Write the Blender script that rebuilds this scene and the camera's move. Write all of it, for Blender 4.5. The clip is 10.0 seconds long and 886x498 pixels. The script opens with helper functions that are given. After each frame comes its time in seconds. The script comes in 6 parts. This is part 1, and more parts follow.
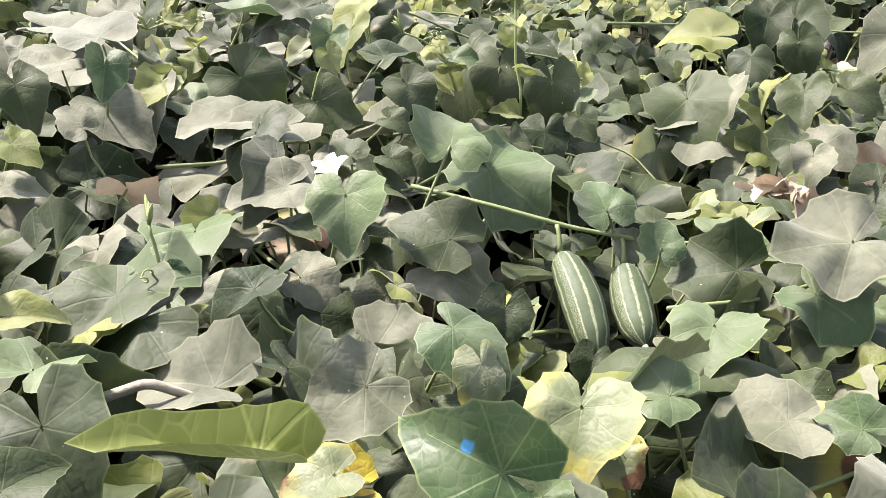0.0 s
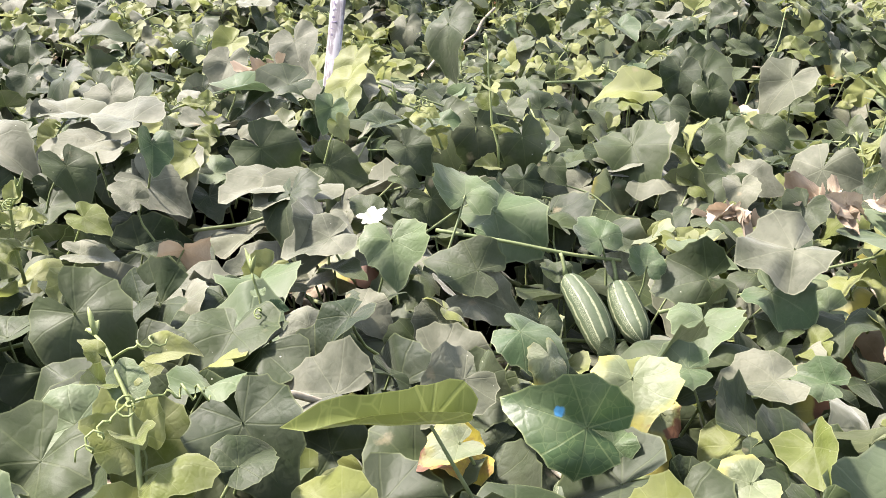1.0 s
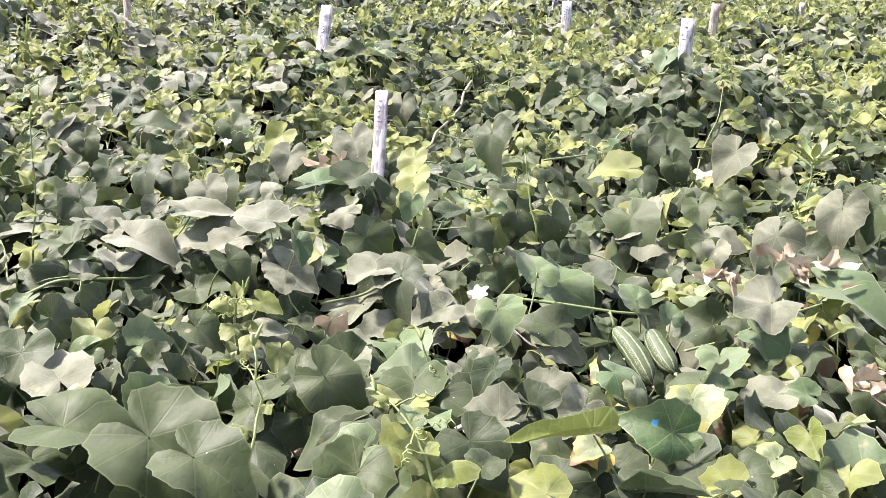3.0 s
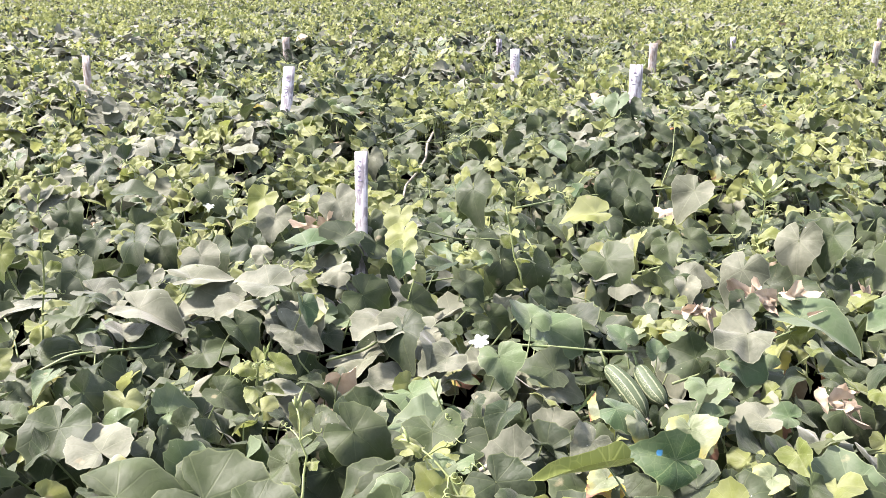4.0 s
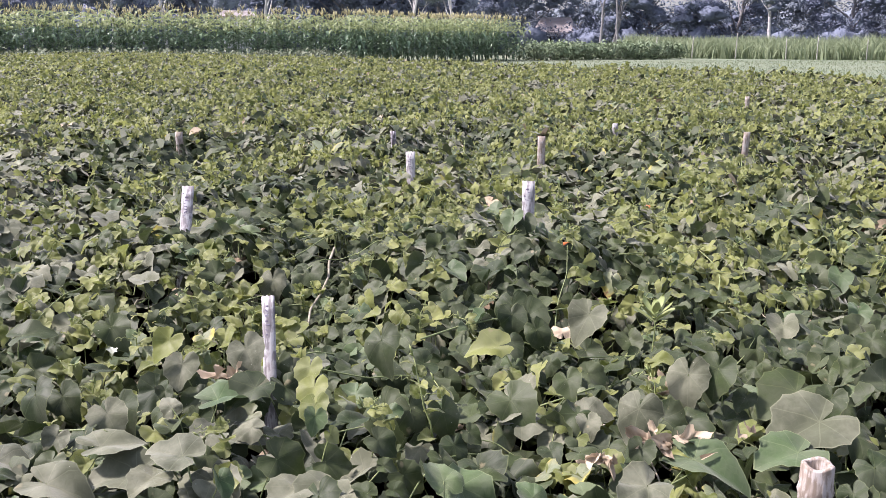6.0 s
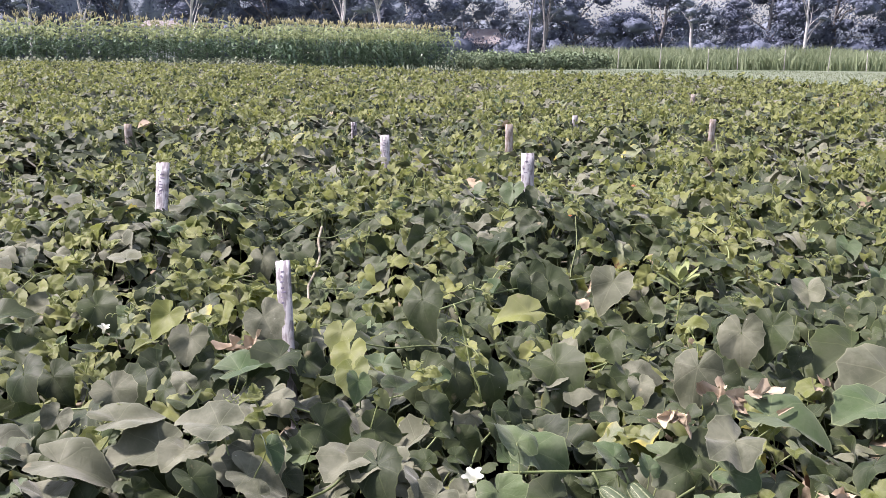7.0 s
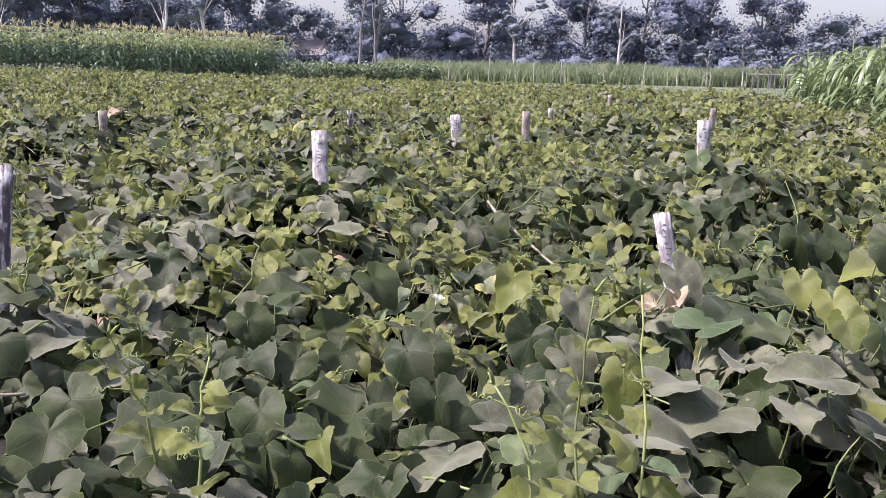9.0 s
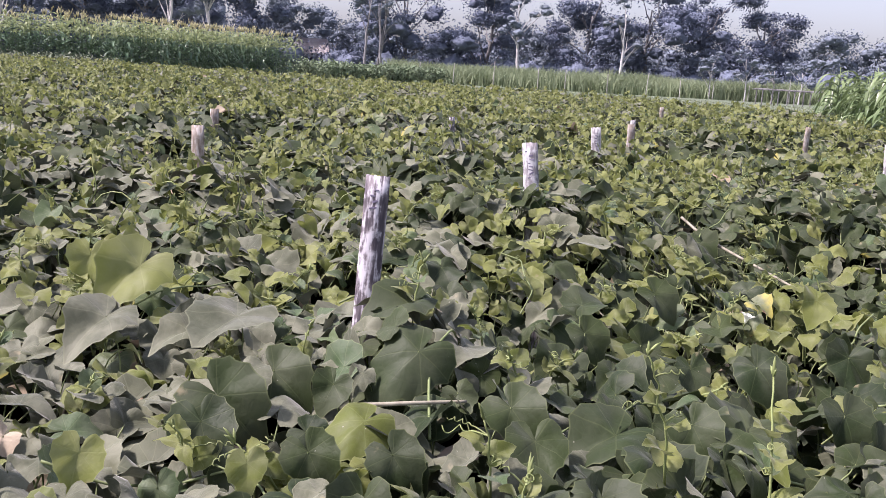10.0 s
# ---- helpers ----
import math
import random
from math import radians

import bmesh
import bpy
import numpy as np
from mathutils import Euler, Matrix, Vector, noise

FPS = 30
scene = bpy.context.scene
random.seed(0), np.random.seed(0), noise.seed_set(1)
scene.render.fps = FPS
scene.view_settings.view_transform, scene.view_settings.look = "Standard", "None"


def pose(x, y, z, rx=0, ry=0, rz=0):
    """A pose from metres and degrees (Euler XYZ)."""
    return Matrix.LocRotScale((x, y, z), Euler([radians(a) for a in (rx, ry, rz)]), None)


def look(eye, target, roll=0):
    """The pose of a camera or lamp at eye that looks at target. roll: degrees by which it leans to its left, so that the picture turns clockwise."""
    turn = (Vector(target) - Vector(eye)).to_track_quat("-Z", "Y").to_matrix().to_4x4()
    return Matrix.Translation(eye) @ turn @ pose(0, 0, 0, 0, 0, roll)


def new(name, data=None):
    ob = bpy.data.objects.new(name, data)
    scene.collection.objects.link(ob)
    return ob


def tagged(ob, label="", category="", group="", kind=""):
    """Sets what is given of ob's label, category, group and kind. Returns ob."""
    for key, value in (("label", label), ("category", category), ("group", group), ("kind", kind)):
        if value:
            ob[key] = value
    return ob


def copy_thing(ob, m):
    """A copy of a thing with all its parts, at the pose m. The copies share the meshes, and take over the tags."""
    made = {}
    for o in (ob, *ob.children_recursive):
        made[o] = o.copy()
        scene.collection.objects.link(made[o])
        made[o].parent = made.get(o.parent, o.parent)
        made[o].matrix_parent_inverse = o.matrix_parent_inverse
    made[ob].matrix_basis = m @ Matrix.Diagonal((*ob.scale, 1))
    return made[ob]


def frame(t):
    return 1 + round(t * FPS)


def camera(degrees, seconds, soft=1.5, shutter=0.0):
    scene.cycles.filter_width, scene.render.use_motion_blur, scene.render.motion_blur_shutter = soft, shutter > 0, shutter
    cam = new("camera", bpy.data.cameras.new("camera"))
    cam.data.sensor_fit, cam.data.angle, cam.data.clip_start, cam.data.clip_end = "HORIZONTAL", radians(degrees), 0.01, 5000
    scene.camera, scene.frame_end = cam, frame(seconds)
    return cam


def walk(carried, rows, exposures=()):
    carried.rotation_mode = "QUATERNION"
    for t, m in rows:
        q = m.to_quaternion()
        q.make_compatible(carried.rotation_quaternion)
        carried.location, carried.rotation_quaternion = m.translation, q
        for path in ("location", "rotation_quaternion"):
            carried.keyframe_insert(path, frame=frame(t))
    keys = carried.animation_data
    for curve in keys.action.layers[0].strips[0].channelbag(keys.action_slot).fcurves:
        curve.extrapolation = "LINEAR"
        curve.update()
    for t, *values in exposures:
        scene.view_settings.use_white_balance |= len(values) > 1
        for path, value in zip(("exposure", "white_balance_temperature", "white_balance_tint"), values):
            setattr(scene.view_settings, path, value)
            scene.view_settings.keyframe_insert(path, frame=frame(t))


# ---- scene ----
cam = camera(51.4, 10.0, 0.75)
PATH = [
    (0, (-0.003, 0.009, 0.654), (0.037, 1.827, -0.178), 5.3),
    (0.5, (-0.078, -0.069, 0.681), (0.107, 1.778, -0.063), 4.5),
    (1, (-0.142, -0.154, 0.696), (0.108, 1.699, -0.015), 3.7),
    (1.5, (-0.221, -0.263, 0.765), (0.134, 1.587, 0.092), 3.9),
    (2, (-0.291, -0.351, 0.828), (0.095, 1.495, 0.163), 3.6),
    (2.5, (-0.376, -0.419, 0.859), (0.024, 1.426, 0.196), 3.5),
    (2.7, (-0.401, -0.436, 0.874), (0.003, 1.406, 0.208), 3.4),
    (3.8, (-0.537, -0.515, 0.907), (-0.009, 1.325, 0.328), 1.3),
    (4, (-0.545, -0.525, 0.939), (-0.003, 1.314, 0.369), 0.7),
    (4.5, (-0.559, -0.55, 1.03), (0.025, 1.291, 0.509), -0.2),
    (5, (-0.559, -0.549, 1.105), (0.061, 1.291, 0.625), -0.7),
    (5.5, (-0.552, -0.54, 1.14), (0.124, 1.288, 0.692), -0.5),
    (5.7, (-0.556, -0.535, 1.149), (0.16, 1.276, 0.697), -0.1),
    (6.8, (-0.683, -0.4, 1.026), (0.186, 1.353, 0.614), 0.8),
    (7, (-0.725, -0.318, 0.986), (0.18, 1.416, 0.57), 0.5),
    (7.5, (-0.877, -0.123, 0.898), (0.09, 1.584, 0.51), -0.9),
    (8, (-1.1, 0.066, 0.829), (-0.043, 1.719, 0.443), 0.1),
    (8.5, (-1.335, 0.253, 0.824), (-0.161, 1.826, 0.44), 1.2),
    (9, (-1.576, 0.467, 0.804), (-0.343, 1.995, 0.422), 1.3),
    (9.5, (-1.829, 0.657, 0.812), (-0.579, 2.172, 0.434), 2.4),
    (10, (-2.118, 0.84, 0.813), (-0.867, 2.354, 0.437), 3.4),
]
EXPOSURES = [(0, 1.87, 6100, 18), (2.7, 2.02, 6000, 19), (4.0, 2.08, 5950, 21), (4.5, 2.1, 5900, 22), (5.0, 1.82, 5850, 22), (5.5, 1.35, 5850, 23), (7.0, 1.25, 5900, 25), (7.5, 1.1, 5900, 25), (8.5, 1.1, 5900, 26), (10.0, 1.04, 5850, 28)]
walk(cam, [(t, look(eye, target, roll)) for t, eye, target, roll in PATH], EXPOSURES)


# ---- world, sun, exposure ----
SUN_AZ, SUN_EL = 298.0, 52.0          # compass-like: degrees clockwise from +y, and height
world = bpy.data.worlds.new("world")
scene.world = world
world.use_nodes = True
wn = world.node_tree
wn.nodes.clear()
sky = wn.nodes.new("ShaderNodeTexSky")
sky.sky_type, sky.sun_disc = "NISHITA", False
sky.sun_elevation, sky.sun_rotation = radians(SUN_EL), radians(SUN_AZ)
sky.air_density, sky.dust_density, sky.ozone_density = 1.2, 2.5, 1.0
wbg = wn.nodes.new("ShaderNodeBackground")
wbg.inputs["Strength"].default_value = 0.1
wout = wn.nodes.new("ShaderNodeOutputWorld")
haze = wn.nodes.new("ShaderNodeHueSaturation")          # a hazy sky: less blue
haze.inputs["Saturation"].default_value = 0.45
wn.links.new(sky.outputs[0], haze.inputs["Color"])
wn.links.new(haze.outputs[0], wbg.inputs["Color"])
wn.links.new(wbg.outputs[0], wout.inputs["Surface"])

sun_data = bpy.data.lights.new("sun", "SUN")
sun_data.energy, sun_data.angle, sun_data.color = 4.3, radians(5), (1.0, 0.9, 0.77)
sun_ob = new("sun", sun_data)
sun_ob.matrix_world = look((-20 * math.sin(radians(360 - SUN_AZ)), 20 * math.cos(radians(SUN_AZ)), 20 * math.tan(radians(SUN_EL))), (0, 0, 0))


# ---- materials ----
class Graph:
    def __init__(self, name):
        self.mat = bpy.data.materials.new(name)
        self.mat.use_nodes = True
        self.t = self.mat.node_tree
        self.t.nodes.clear()
        self.out = self.t.nodes.new("ShaderNodeOutputMaterial")

    def node(self, kind, **sets):
        n = self.t.nodes.new(kind)
        for k, v in sets.items():
            setattr(n, k, v)
        return n

    def put(self, socket, value):
        if hasattr(value, "is_output"):
            self.t.links.new(value, socket)
        elif isinstance(value, tuple) and len(value) == 3 and socket.type == "RGBA":
            socket.default_value = (*value, 1)
        else:
            socket.default_value = value

    def math(self, op, a, b=0.0, c=0.0):
        n = self.node("ShaderNodeMath", operation=op)
        for s, v in zip(n.inputs, (a, b, c)):
            self.put(s, v)
        return n.outputs[0]

    def smooth(self, v, a, b, lo=0.0, hi=1.0):
        n = self.node("ShaderNodeMapRange", interpolation_type="SMOOTHSTEP")
        for s, x in zip(n.inputs, (v, a, b, lo, hi)):
            self.put(s, x)
        return n.outputs[0]

    def mix(self, f, a, b):
        n = self.node("ShaderNodeMix", data_type="RGBA")
        self.put(n.inputs[0], f)
        self.put(n.inputs[6], a)
        self.put(n.inputs[7], b)
        return n.outputs[2]

    def scaled(self, colour, f):
        n = self.node("ShaderNodeHueSaturation")
        self.put(n.inputs["Color"], colour)
        self.put(n.inputs["Value"], f)
        return n.outputs[0]

    def noise(self, vec, scale, detail=3.0, rough=0.55):
        n = self.node("ShaderNodeTexNoise")
        if vec is not None:
            self.put(n.inputs["Vector"], vec)
        n.inputs["Scale"].default_value, n.inputs["Detail"].default_value, n.inputs["Roughness"].default_value = scale, detail, rough
        return n.outputs["Fac"]

    def voronoi(self, vec, scale, feature="F1"):
        n = self.node("ShaderNodeTexVoronoi", feature=feature)
        self.put(n.inputs["Vector"], vec)
        n.inputs["Scale"].default_value = scale
        return n.outputs["Distance"]

    def coords(self, which="Object"):
        return self.node("ShaderNodeTexCoord").outputs[which]

    def chance(self):
        a = self.node("ShaderNodeObjectInfo").outputs["Random"]
        b = self.node("ShaderNodeNewGeometry").outputs["Random Per Island"]
        return self.math("FRACT", self.math("ADD", a, b))

    def shift(self, vec, amount):
        n = self.node("ShaderNodeVectorMath", operation="ADD")
        self.put(n.inputs[0], vec)
        c = self.node("ShaderNodeCombineXYZ")
        for i in range(3):
            self.put(c.inputs[i], amount)
        self.put(n.inputs[1], c.outputs[0])
        return n.outputs[0]

    def bump(self, height, strength, distance):
        n = self.node("ShaderNodeBump")
        n.inputs["Strength"].default_value, n.inputs["Distance"].default_value = strength, distance
        self.put(n.inputs["Height"], height)
        return n.outputs[0]

    def surface(self, colour, rough, normal=None, thin=0.0, thin_colour=None, spec=0.5, metal=0.0, sheen=0.0):
        p = self.node("ShaderNodeBsdfPrincipled")
        self.put(p.inputs["Base Color"], colour)
        self.put(p.inputs["Roughness"], rough)
        p.inputs["Specular IOR Level"].default_value, p.inputs["Metallic"].default_value = spec, metal
        if sheen:
            p.inputs["Sheen Weight"].default_value, p.inputs["Sheen Roughness"].default_value = sheen, 0.45
            p.inputs["Sheen Tint"].default_value = (0.9, 0.9, 0.85, 1)
        if normal is not None:
            self.put(p.inputs["Normal"], normal)
        last = p.outputs[0]
        if thin:
            tr = self.node("ShaderNodeBsdfTranslucent")
            self.put(tr.inputs["Color"], thin_colour if thin_colour is not None else colour)
            m = self.node("ShaderNodeMixShader")
            m.inputs[0].default_value = thin
            self.t.links.new(last, m.inputs[1])
            self.t.links.new(tr.outputs[0], m.inputs[2])
            last = m.outputs[0]
        self.t.links.new(last, self.out.inputs["Surface"])
        return self.mat


def leaf_material(name, dark, light, dust, dusty, vein, margin=None, rough=0.55, thin=0.25, glow=1.6, sheen=0.2, spot=None, net=0.05):
    """Leaf blade: palmate veins, blistered relief, dust, pale specks; margin: the colour of a withering rim."""
    g = Graph(name)
    uv = g.node("ShaderNodeUVMap").outputs[0]
    sep = g.node("ShaderNodeSeparateXYZ")
    g.put(sep.inputs[0], uv)
    x = g.math("ABSOLUTE", g.math("MULTIPLY", g.math("SUBTRACT", sep.outputs[0], 0.5), 2.0))
    y = g.math("MULTIPLY", g.math("SUBTRACT", sep.outputs[1], 0.3), 2.0)
    r = g.math("SQRT", g.math("ADD", g.math("MULTIPLY", x, x), g.math("MULTIPLY", y, y)))
    rnd = g.chance()
    own = g.shift(uv, g.math("MULTIPLY", rnd, 40.0))
    bend = g.math("MULTIPLY", g.math("SUBTRACT", g.noise(own, 5.0, 2.0), 0.5), 0.25)
    angle = g.math("ADD", g.math("ARCTAN2", x, y), g.math("MULTIPLY", bend, r))
    away = g.math("MULTIPLY", g.math("PINGPONG", angle, 0.42), r)
    veins = g.smooth(away, 0.003, 0.014, 1.0, 0.0)
    blister = g.voronoi(own, 15.0, "DISTANCE_TO_EDGE")
    base = g.mix(rnd, dark, light)
    base = g.scaled(base, g.math("ADD", 0.55, g.math("MULTIPLY", g.noise(own, 3.5, 4.0), 0.9)))
    patch = g.smooth(g.noise(own, 2.2, 5.0, 0.6), 0.38, 0.66)
    base = g.mix(g.math("MULTIPLY", patch, dusty), base, dust)
    base = g.mix(g.math("MULTIPLY", g.smooth(blister, 0.0, 0.06, 1.0, 0.0), net), base, vein)
    base = g.mix(g.math("MULTIPLY", veins, 0.14 + net), base, vein)
    edge = g.node("ShaderNodeAttribute", attribute_name="rim").outputs["Fac"]
    base = g.mix(g.math("MULTIPLY", g.smooth(edge, 0.955, 1.0), 0.6), base, vein)
    speck = g.math("MULTIPLY", g.smooth(g.voronoi(own, 9.0), 0.03, 0.07, 1.0, 0.0), g.smooth(g.noise(own, 1.7, 1.0), 0.5, 0.6))
    base = g.mix(g.math("MULTIPLY", speck, 0.7), base, (0.5, 0.5, 0.4))
    blot = g.math("ADD", g.voronoi(own, 1.9), g.math("MULTIPLY", g.noise(own, 11.0, 4.0), 0.3))
    base = g.mix(g.math("MULTIPLY", g.smooth(blot, 0.17, 0.26, 1.0, 0.0), 0.5), base, (0.3, 0.25, 0.15))
    if margin:
        rim = g.smooth(g.math("ADD", g.math("MULTIPLY", r, 0.7), g.math("MULTIPLY", g.noise(own, 2.0, 3.0), 0.9)), 0.78, 1.0)
        base = g.mix(rim, base, margin)
        burnt = g.smooth(g.math("ADD", g.math("MULTIPLY", r, 0.6), g.noise(own, 3.1, 4.0)), 0.98, 1.06)
        base = g.mix(burnt, base, (0.16, 0.08, 0.045))
    if spot:
        near = g.node("ShaderNodeVectorMath", operation="DISTANCE")
        g.put(near.inputs[0], uv)
        near.inputs[1].default_value = (*spot, 0)
        smear = g.smooth(g.math("ADD", near.outputs["Value"], g.math("MULTIPLY", g.noise(uv, 30.0, 2.0), 0.03)), 0.035, 0.05, 1.0, 0.0)
        base = g.mix(smear, base, (0.06, 0.22, 0.4))
    relief = g.math("ADD", g.math("MULTIPLY", g.smooth(blister, 0.0, 0.25), 0.26), g.math("MULTIPLY", veins, -0.3))
    relief = g.math("ADD", relief, g.math("MULTIPLY", g.noise(own, 6.0, 3.0), 1.2))
    return g.surface(base, rough, g.bump(g.math("ADD", relief, g.math("MULTIPLY", g.noise(own, 40.0, 3.0), 0.35)), 0.35, 0.0016), thin, g.scaled(base, glow), 0.25, 0.0, sheen)


MAT_DUSTY = leaf_material("leaf_dusty", (0.044, 0.051, 0.028), (0.098, 0.104, 0.06), (0.195, 0.197, 0.138), 0.62, (0.21, 0.216, 0.135), rough=0.66, thin=0.07, glow=1.3, sheen=0.25)
MAT_GREEN = leaf_material("leaf_green", (0.014, 0.026, 0.007), (0.042, 0.058, 0.017), (0.088, 0.096, 0.061), 0.42, (0.125, 0.146, 0.06), rough=0.58, thin=0.17, glow=1.5, sheen=0.1)
MAT_FRESH = leaf_material("leaf_fresh", (0.046, 0.08, 0.03), (0.094, 0.13, 0.052), (0.155, 0.172, 0.112), 0.42, (0.23, 0.265, 0.135), rough=0.55, thin=0.2, glow=1.4, sheen=0.15)
MAT_YOUNG = leaf_material("leaf_young", (0.1, 0.124, 0.022), (0.218, 0.236, 0.066), (0.24, 0.248, 0.14), 0.44, (0.29, 0.31, 0.13), rough=0.55, thin=0.36, glow=1.55, sheen=0.2)
MAT_YELLOW = leaf_material("leaf_yellowing", (0.1, 0.128, 0.06), (0.165, 0.188, 0.095), (0.25, 0.255, 0.175), 0.5, (0.3, 0.32, 0.17), margin=(0.36, 0.32, 0.08), rough=0.5, thin=0.25, sheen=0.15)
MAT_DRY = leaf_material("leaf_dry", (0.19, 0.14, 0.09), (0.42, 0.34, 0.24), (0.46, 0.39, 0.29), 0.5, (0.34, 0.27, 0.19), rough=0.85, thin=0.08, sheen=0.05)
MAT_UNDER = leaf_material("leaf_underside", (0.1, 0.125, 0.02), (0.115, 0.14, 0.025), (0.15, 0.165, 0.055), 0.3, (0.25, 0.28, 0.08), rough=0.6, thin=0.12, net=0.22)
MAT_SMEARED = leaf_material("leaf_smeared", (0.045, 0.08, 0.028), (0.05, 0.09, 0.03), (0.15, 0.17, 0.1), 0.3, (0.24, 0.28, 0.12), rough=0.42, thin=0.2, spot=(0.53, 0.47), net=0.12)
MAT_SPOTTED = leaf_material("leaf_spotted", (0.45, 0.36, 0.03), (0.55, 0.44, 0.05), (0.2, 0.085, 0.06), 1.0, (0.5, 0.42, 0.1), rough=0.6, thin=0.2)
LEAF_MATS = [MAT_DUSTY, MAT_GREEN, MAT_FRESH, MAT_YOUNG, MAT_YELLOW, MAT_DRY, MAT_UNDER, MAT_SMEARED, MAT_SPOTTED]
DUSTY, GREEN, FRESH, YOUNG, YELLOW, DRY, UNDER, SMEARED, SPOTTED = range(9)


def plain_material(name, a, b, scale=8.0, rough=0.7, relief=0.4, depth=0.004, thin=0.0, spec=0.4, coords="Object", vary=0.4):
    """Two colours mingled by coarse and fine noise, with relief."""
    g = Graph(name)
    co = g.coords(coords)
    coarse, fine = g.noise(co, scale, 4.0), g.noise(co, scale * 6.0, 3.0)
    f = g.smooth(g.math("ADD", g.math("MULTIPLY", coarse, 0.7), g.math("MULTIPLY", fine, 0.3)), 0.3, 0.7)
    col = g.scaled(g.mix(f, a, b), g.math("ADD", 1 - vary / 2, g.math("MULTIPLY", g.chance(), vary)))
    return g.surface(col, rough, g.bump(g.math("ADD", coarse, fine), relief, depth), thin, None, spec)


MAT_STEM = plain_material("vine_stem", (0.13, 0.17, 0.06), (0.22, 0.25, 0.11), 30, 0.6, 0.3, 0.001)
MAT_SHOOT = plain_material("young_shoot", (0.19, 0.235, 0.075), (0.29, 0.325, 0.135), 40, 0.6, 0.2, 0.001, 0.15)
MAT_OLDSTEM = plain_material("old_stem", (0.2, 0.18, 0.13), (0.36, 0.33, 0.25), 30, 0.8, 0.5, 0.002)
MAT_SOIL = plain_material("soil", (0.03, 0.023, 0.017), (0.07, 0.053, 0.038), 3, 0.95, 0.8, 0.03)
MAT_PETAL = plain_material("petal", (0.66, 0.68, 0.54), (0.76, 0.77, 0.68), 20, 0.6, 0.2, 0.001, 0.3)
MAT_BARK = plain_material("bark", (0.14, 0.135, 0.14), (0.25, 0.24, 0.24), 3, 0.9, 0.8, 0.03)
MAT_PALEBARK = plain_material("pale_bark", (0.36, 0.35, 0.34), (0.55, 0.53, 0.52), 3, 0.9, 0.6, 0.02)
# Distance haze put into the foliage colour: paled and blued for the tree line.
MAT_HAZE_TREE = plain_material("haze_blue_foliage", (0.125, 0.144, 0.195), (0.16, 0.18, 0.232), 0.5, 0.95, 0.6, 0.15, 0.0, 0.05, vary=0.1)
MAT_HAZE_TREE2 = plain_material("haze_pale_foliage", (0.15, 0.175, 0.215), (0.195, 0.22, 0.25), 0.5, 0.95, 0.6, 0.15, 0.0, 0.05, vary=0.1)
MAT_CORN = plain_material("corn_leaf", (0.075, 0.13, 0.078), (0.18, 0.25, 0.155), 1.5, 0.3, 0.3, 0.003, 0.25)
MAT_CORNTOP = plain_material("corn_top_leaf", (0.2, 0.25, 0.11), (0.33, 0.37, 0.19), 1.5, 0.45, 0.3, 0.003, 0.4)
MAT_MAIZE = plain_material("maize_leaf", (0.1, 0.15, 0.06), (0.24, 0.3, 0.14), 2.0, 0.32, 0.3, 0.003, 0.25)
MAT_TASSEL = plain_material("tassel", (0.48, 0.45, 0.25), (0.62, 0.58, 0.37), 3, 0.8, 0.3, 0.003, 0.3)
MAT_GRASS = plain_material("tall_grass", (0.21, 0.255, 0.145), (0.29, 0.335, 0.205), 0.35, 0.85, 0.3, 0.01, 0.35, 0.1, vary=0.15)
MAT_BUSH = plain_material("bush_leaf", (0.13, 0.185, 0.1), (0.22, 0.275, 0.17), 0.8, 0.7, 0.3, 0.01, 0.2, 0.25)
MAT_PALEBUSH = plain_material("pale_bush_leaf", (0.15, 0.18, 0.12), (0.21, 0.235, 0.17), 0.8, 0.8, 0.3, 0.01, 0.2, 0.15)
MAT_SHORTGRASS = plain_material("short_grass", (0.15, 0.18, 0.105), (0.2, 0.23, 0.14), 0.35, 0.9, 0.3, 0.01, 0.2, 0.1)
MAT_POST = plain_material("fence_wood", (0.3, 0.29, 0.25), (0.48, 0.46, 0.42), 6, 0.85, 0.5, 0.006)
MAT_ROOF = plain_material("roof_sheet", (0.42, 0.36, 0.35), (0.6, 0.56, 0.56), 1.5, 0.5, 0.2, 0.01)
MAT_WALL = plain_material("house_wall", (0.4, 0.4, 0.42), (0.6, 0.6, 0.62), 1.0, 0.85, 0.2, 0.01)
MAT_DARK = plain_material("dark_opening", (0.02, 0.02, 0.02), (0.04, 0.04, 0.04), 2, 0.8, 0.1, 0.01)
MAT_INK = plain_material("ink", (0.12, 0.1, 0.15), (0.2, 0.18, 0.24), 60, 0.8, 0.1, 0.0005)

MAT_RIPE = plain_material("ripe_red", (0.45, 0.1, 0.03), (0.6, 0.2, 0.05), 30, 0.4, 0.2, 0.001)


def meadow_material():
    g = Graph("meadow")
    co = g.coords("Object")
    wide, mid, fine = g.noise(co, 0.05, 3.0), g.noise(co, 0.6, 5.0), g.noise(co, 9.0, 3.0)
    col = g.mix(g.smooth(wide, 0.35, 0.65), (0.105, 0.135, 0.08), (0.14, 0.165, 0.105))
    col = g.mix(g.smooth(mid, 0.45, 0.75), col, (0.15, 0.16, 0.105))
    return g.surface(g.scaled(col, g.math("ADD", 0.7, g.math("MULTIPLY", fine, 0.6))), 0.95, g.bump(g.math("ADD", mid, fine), 0.8, 0.05))


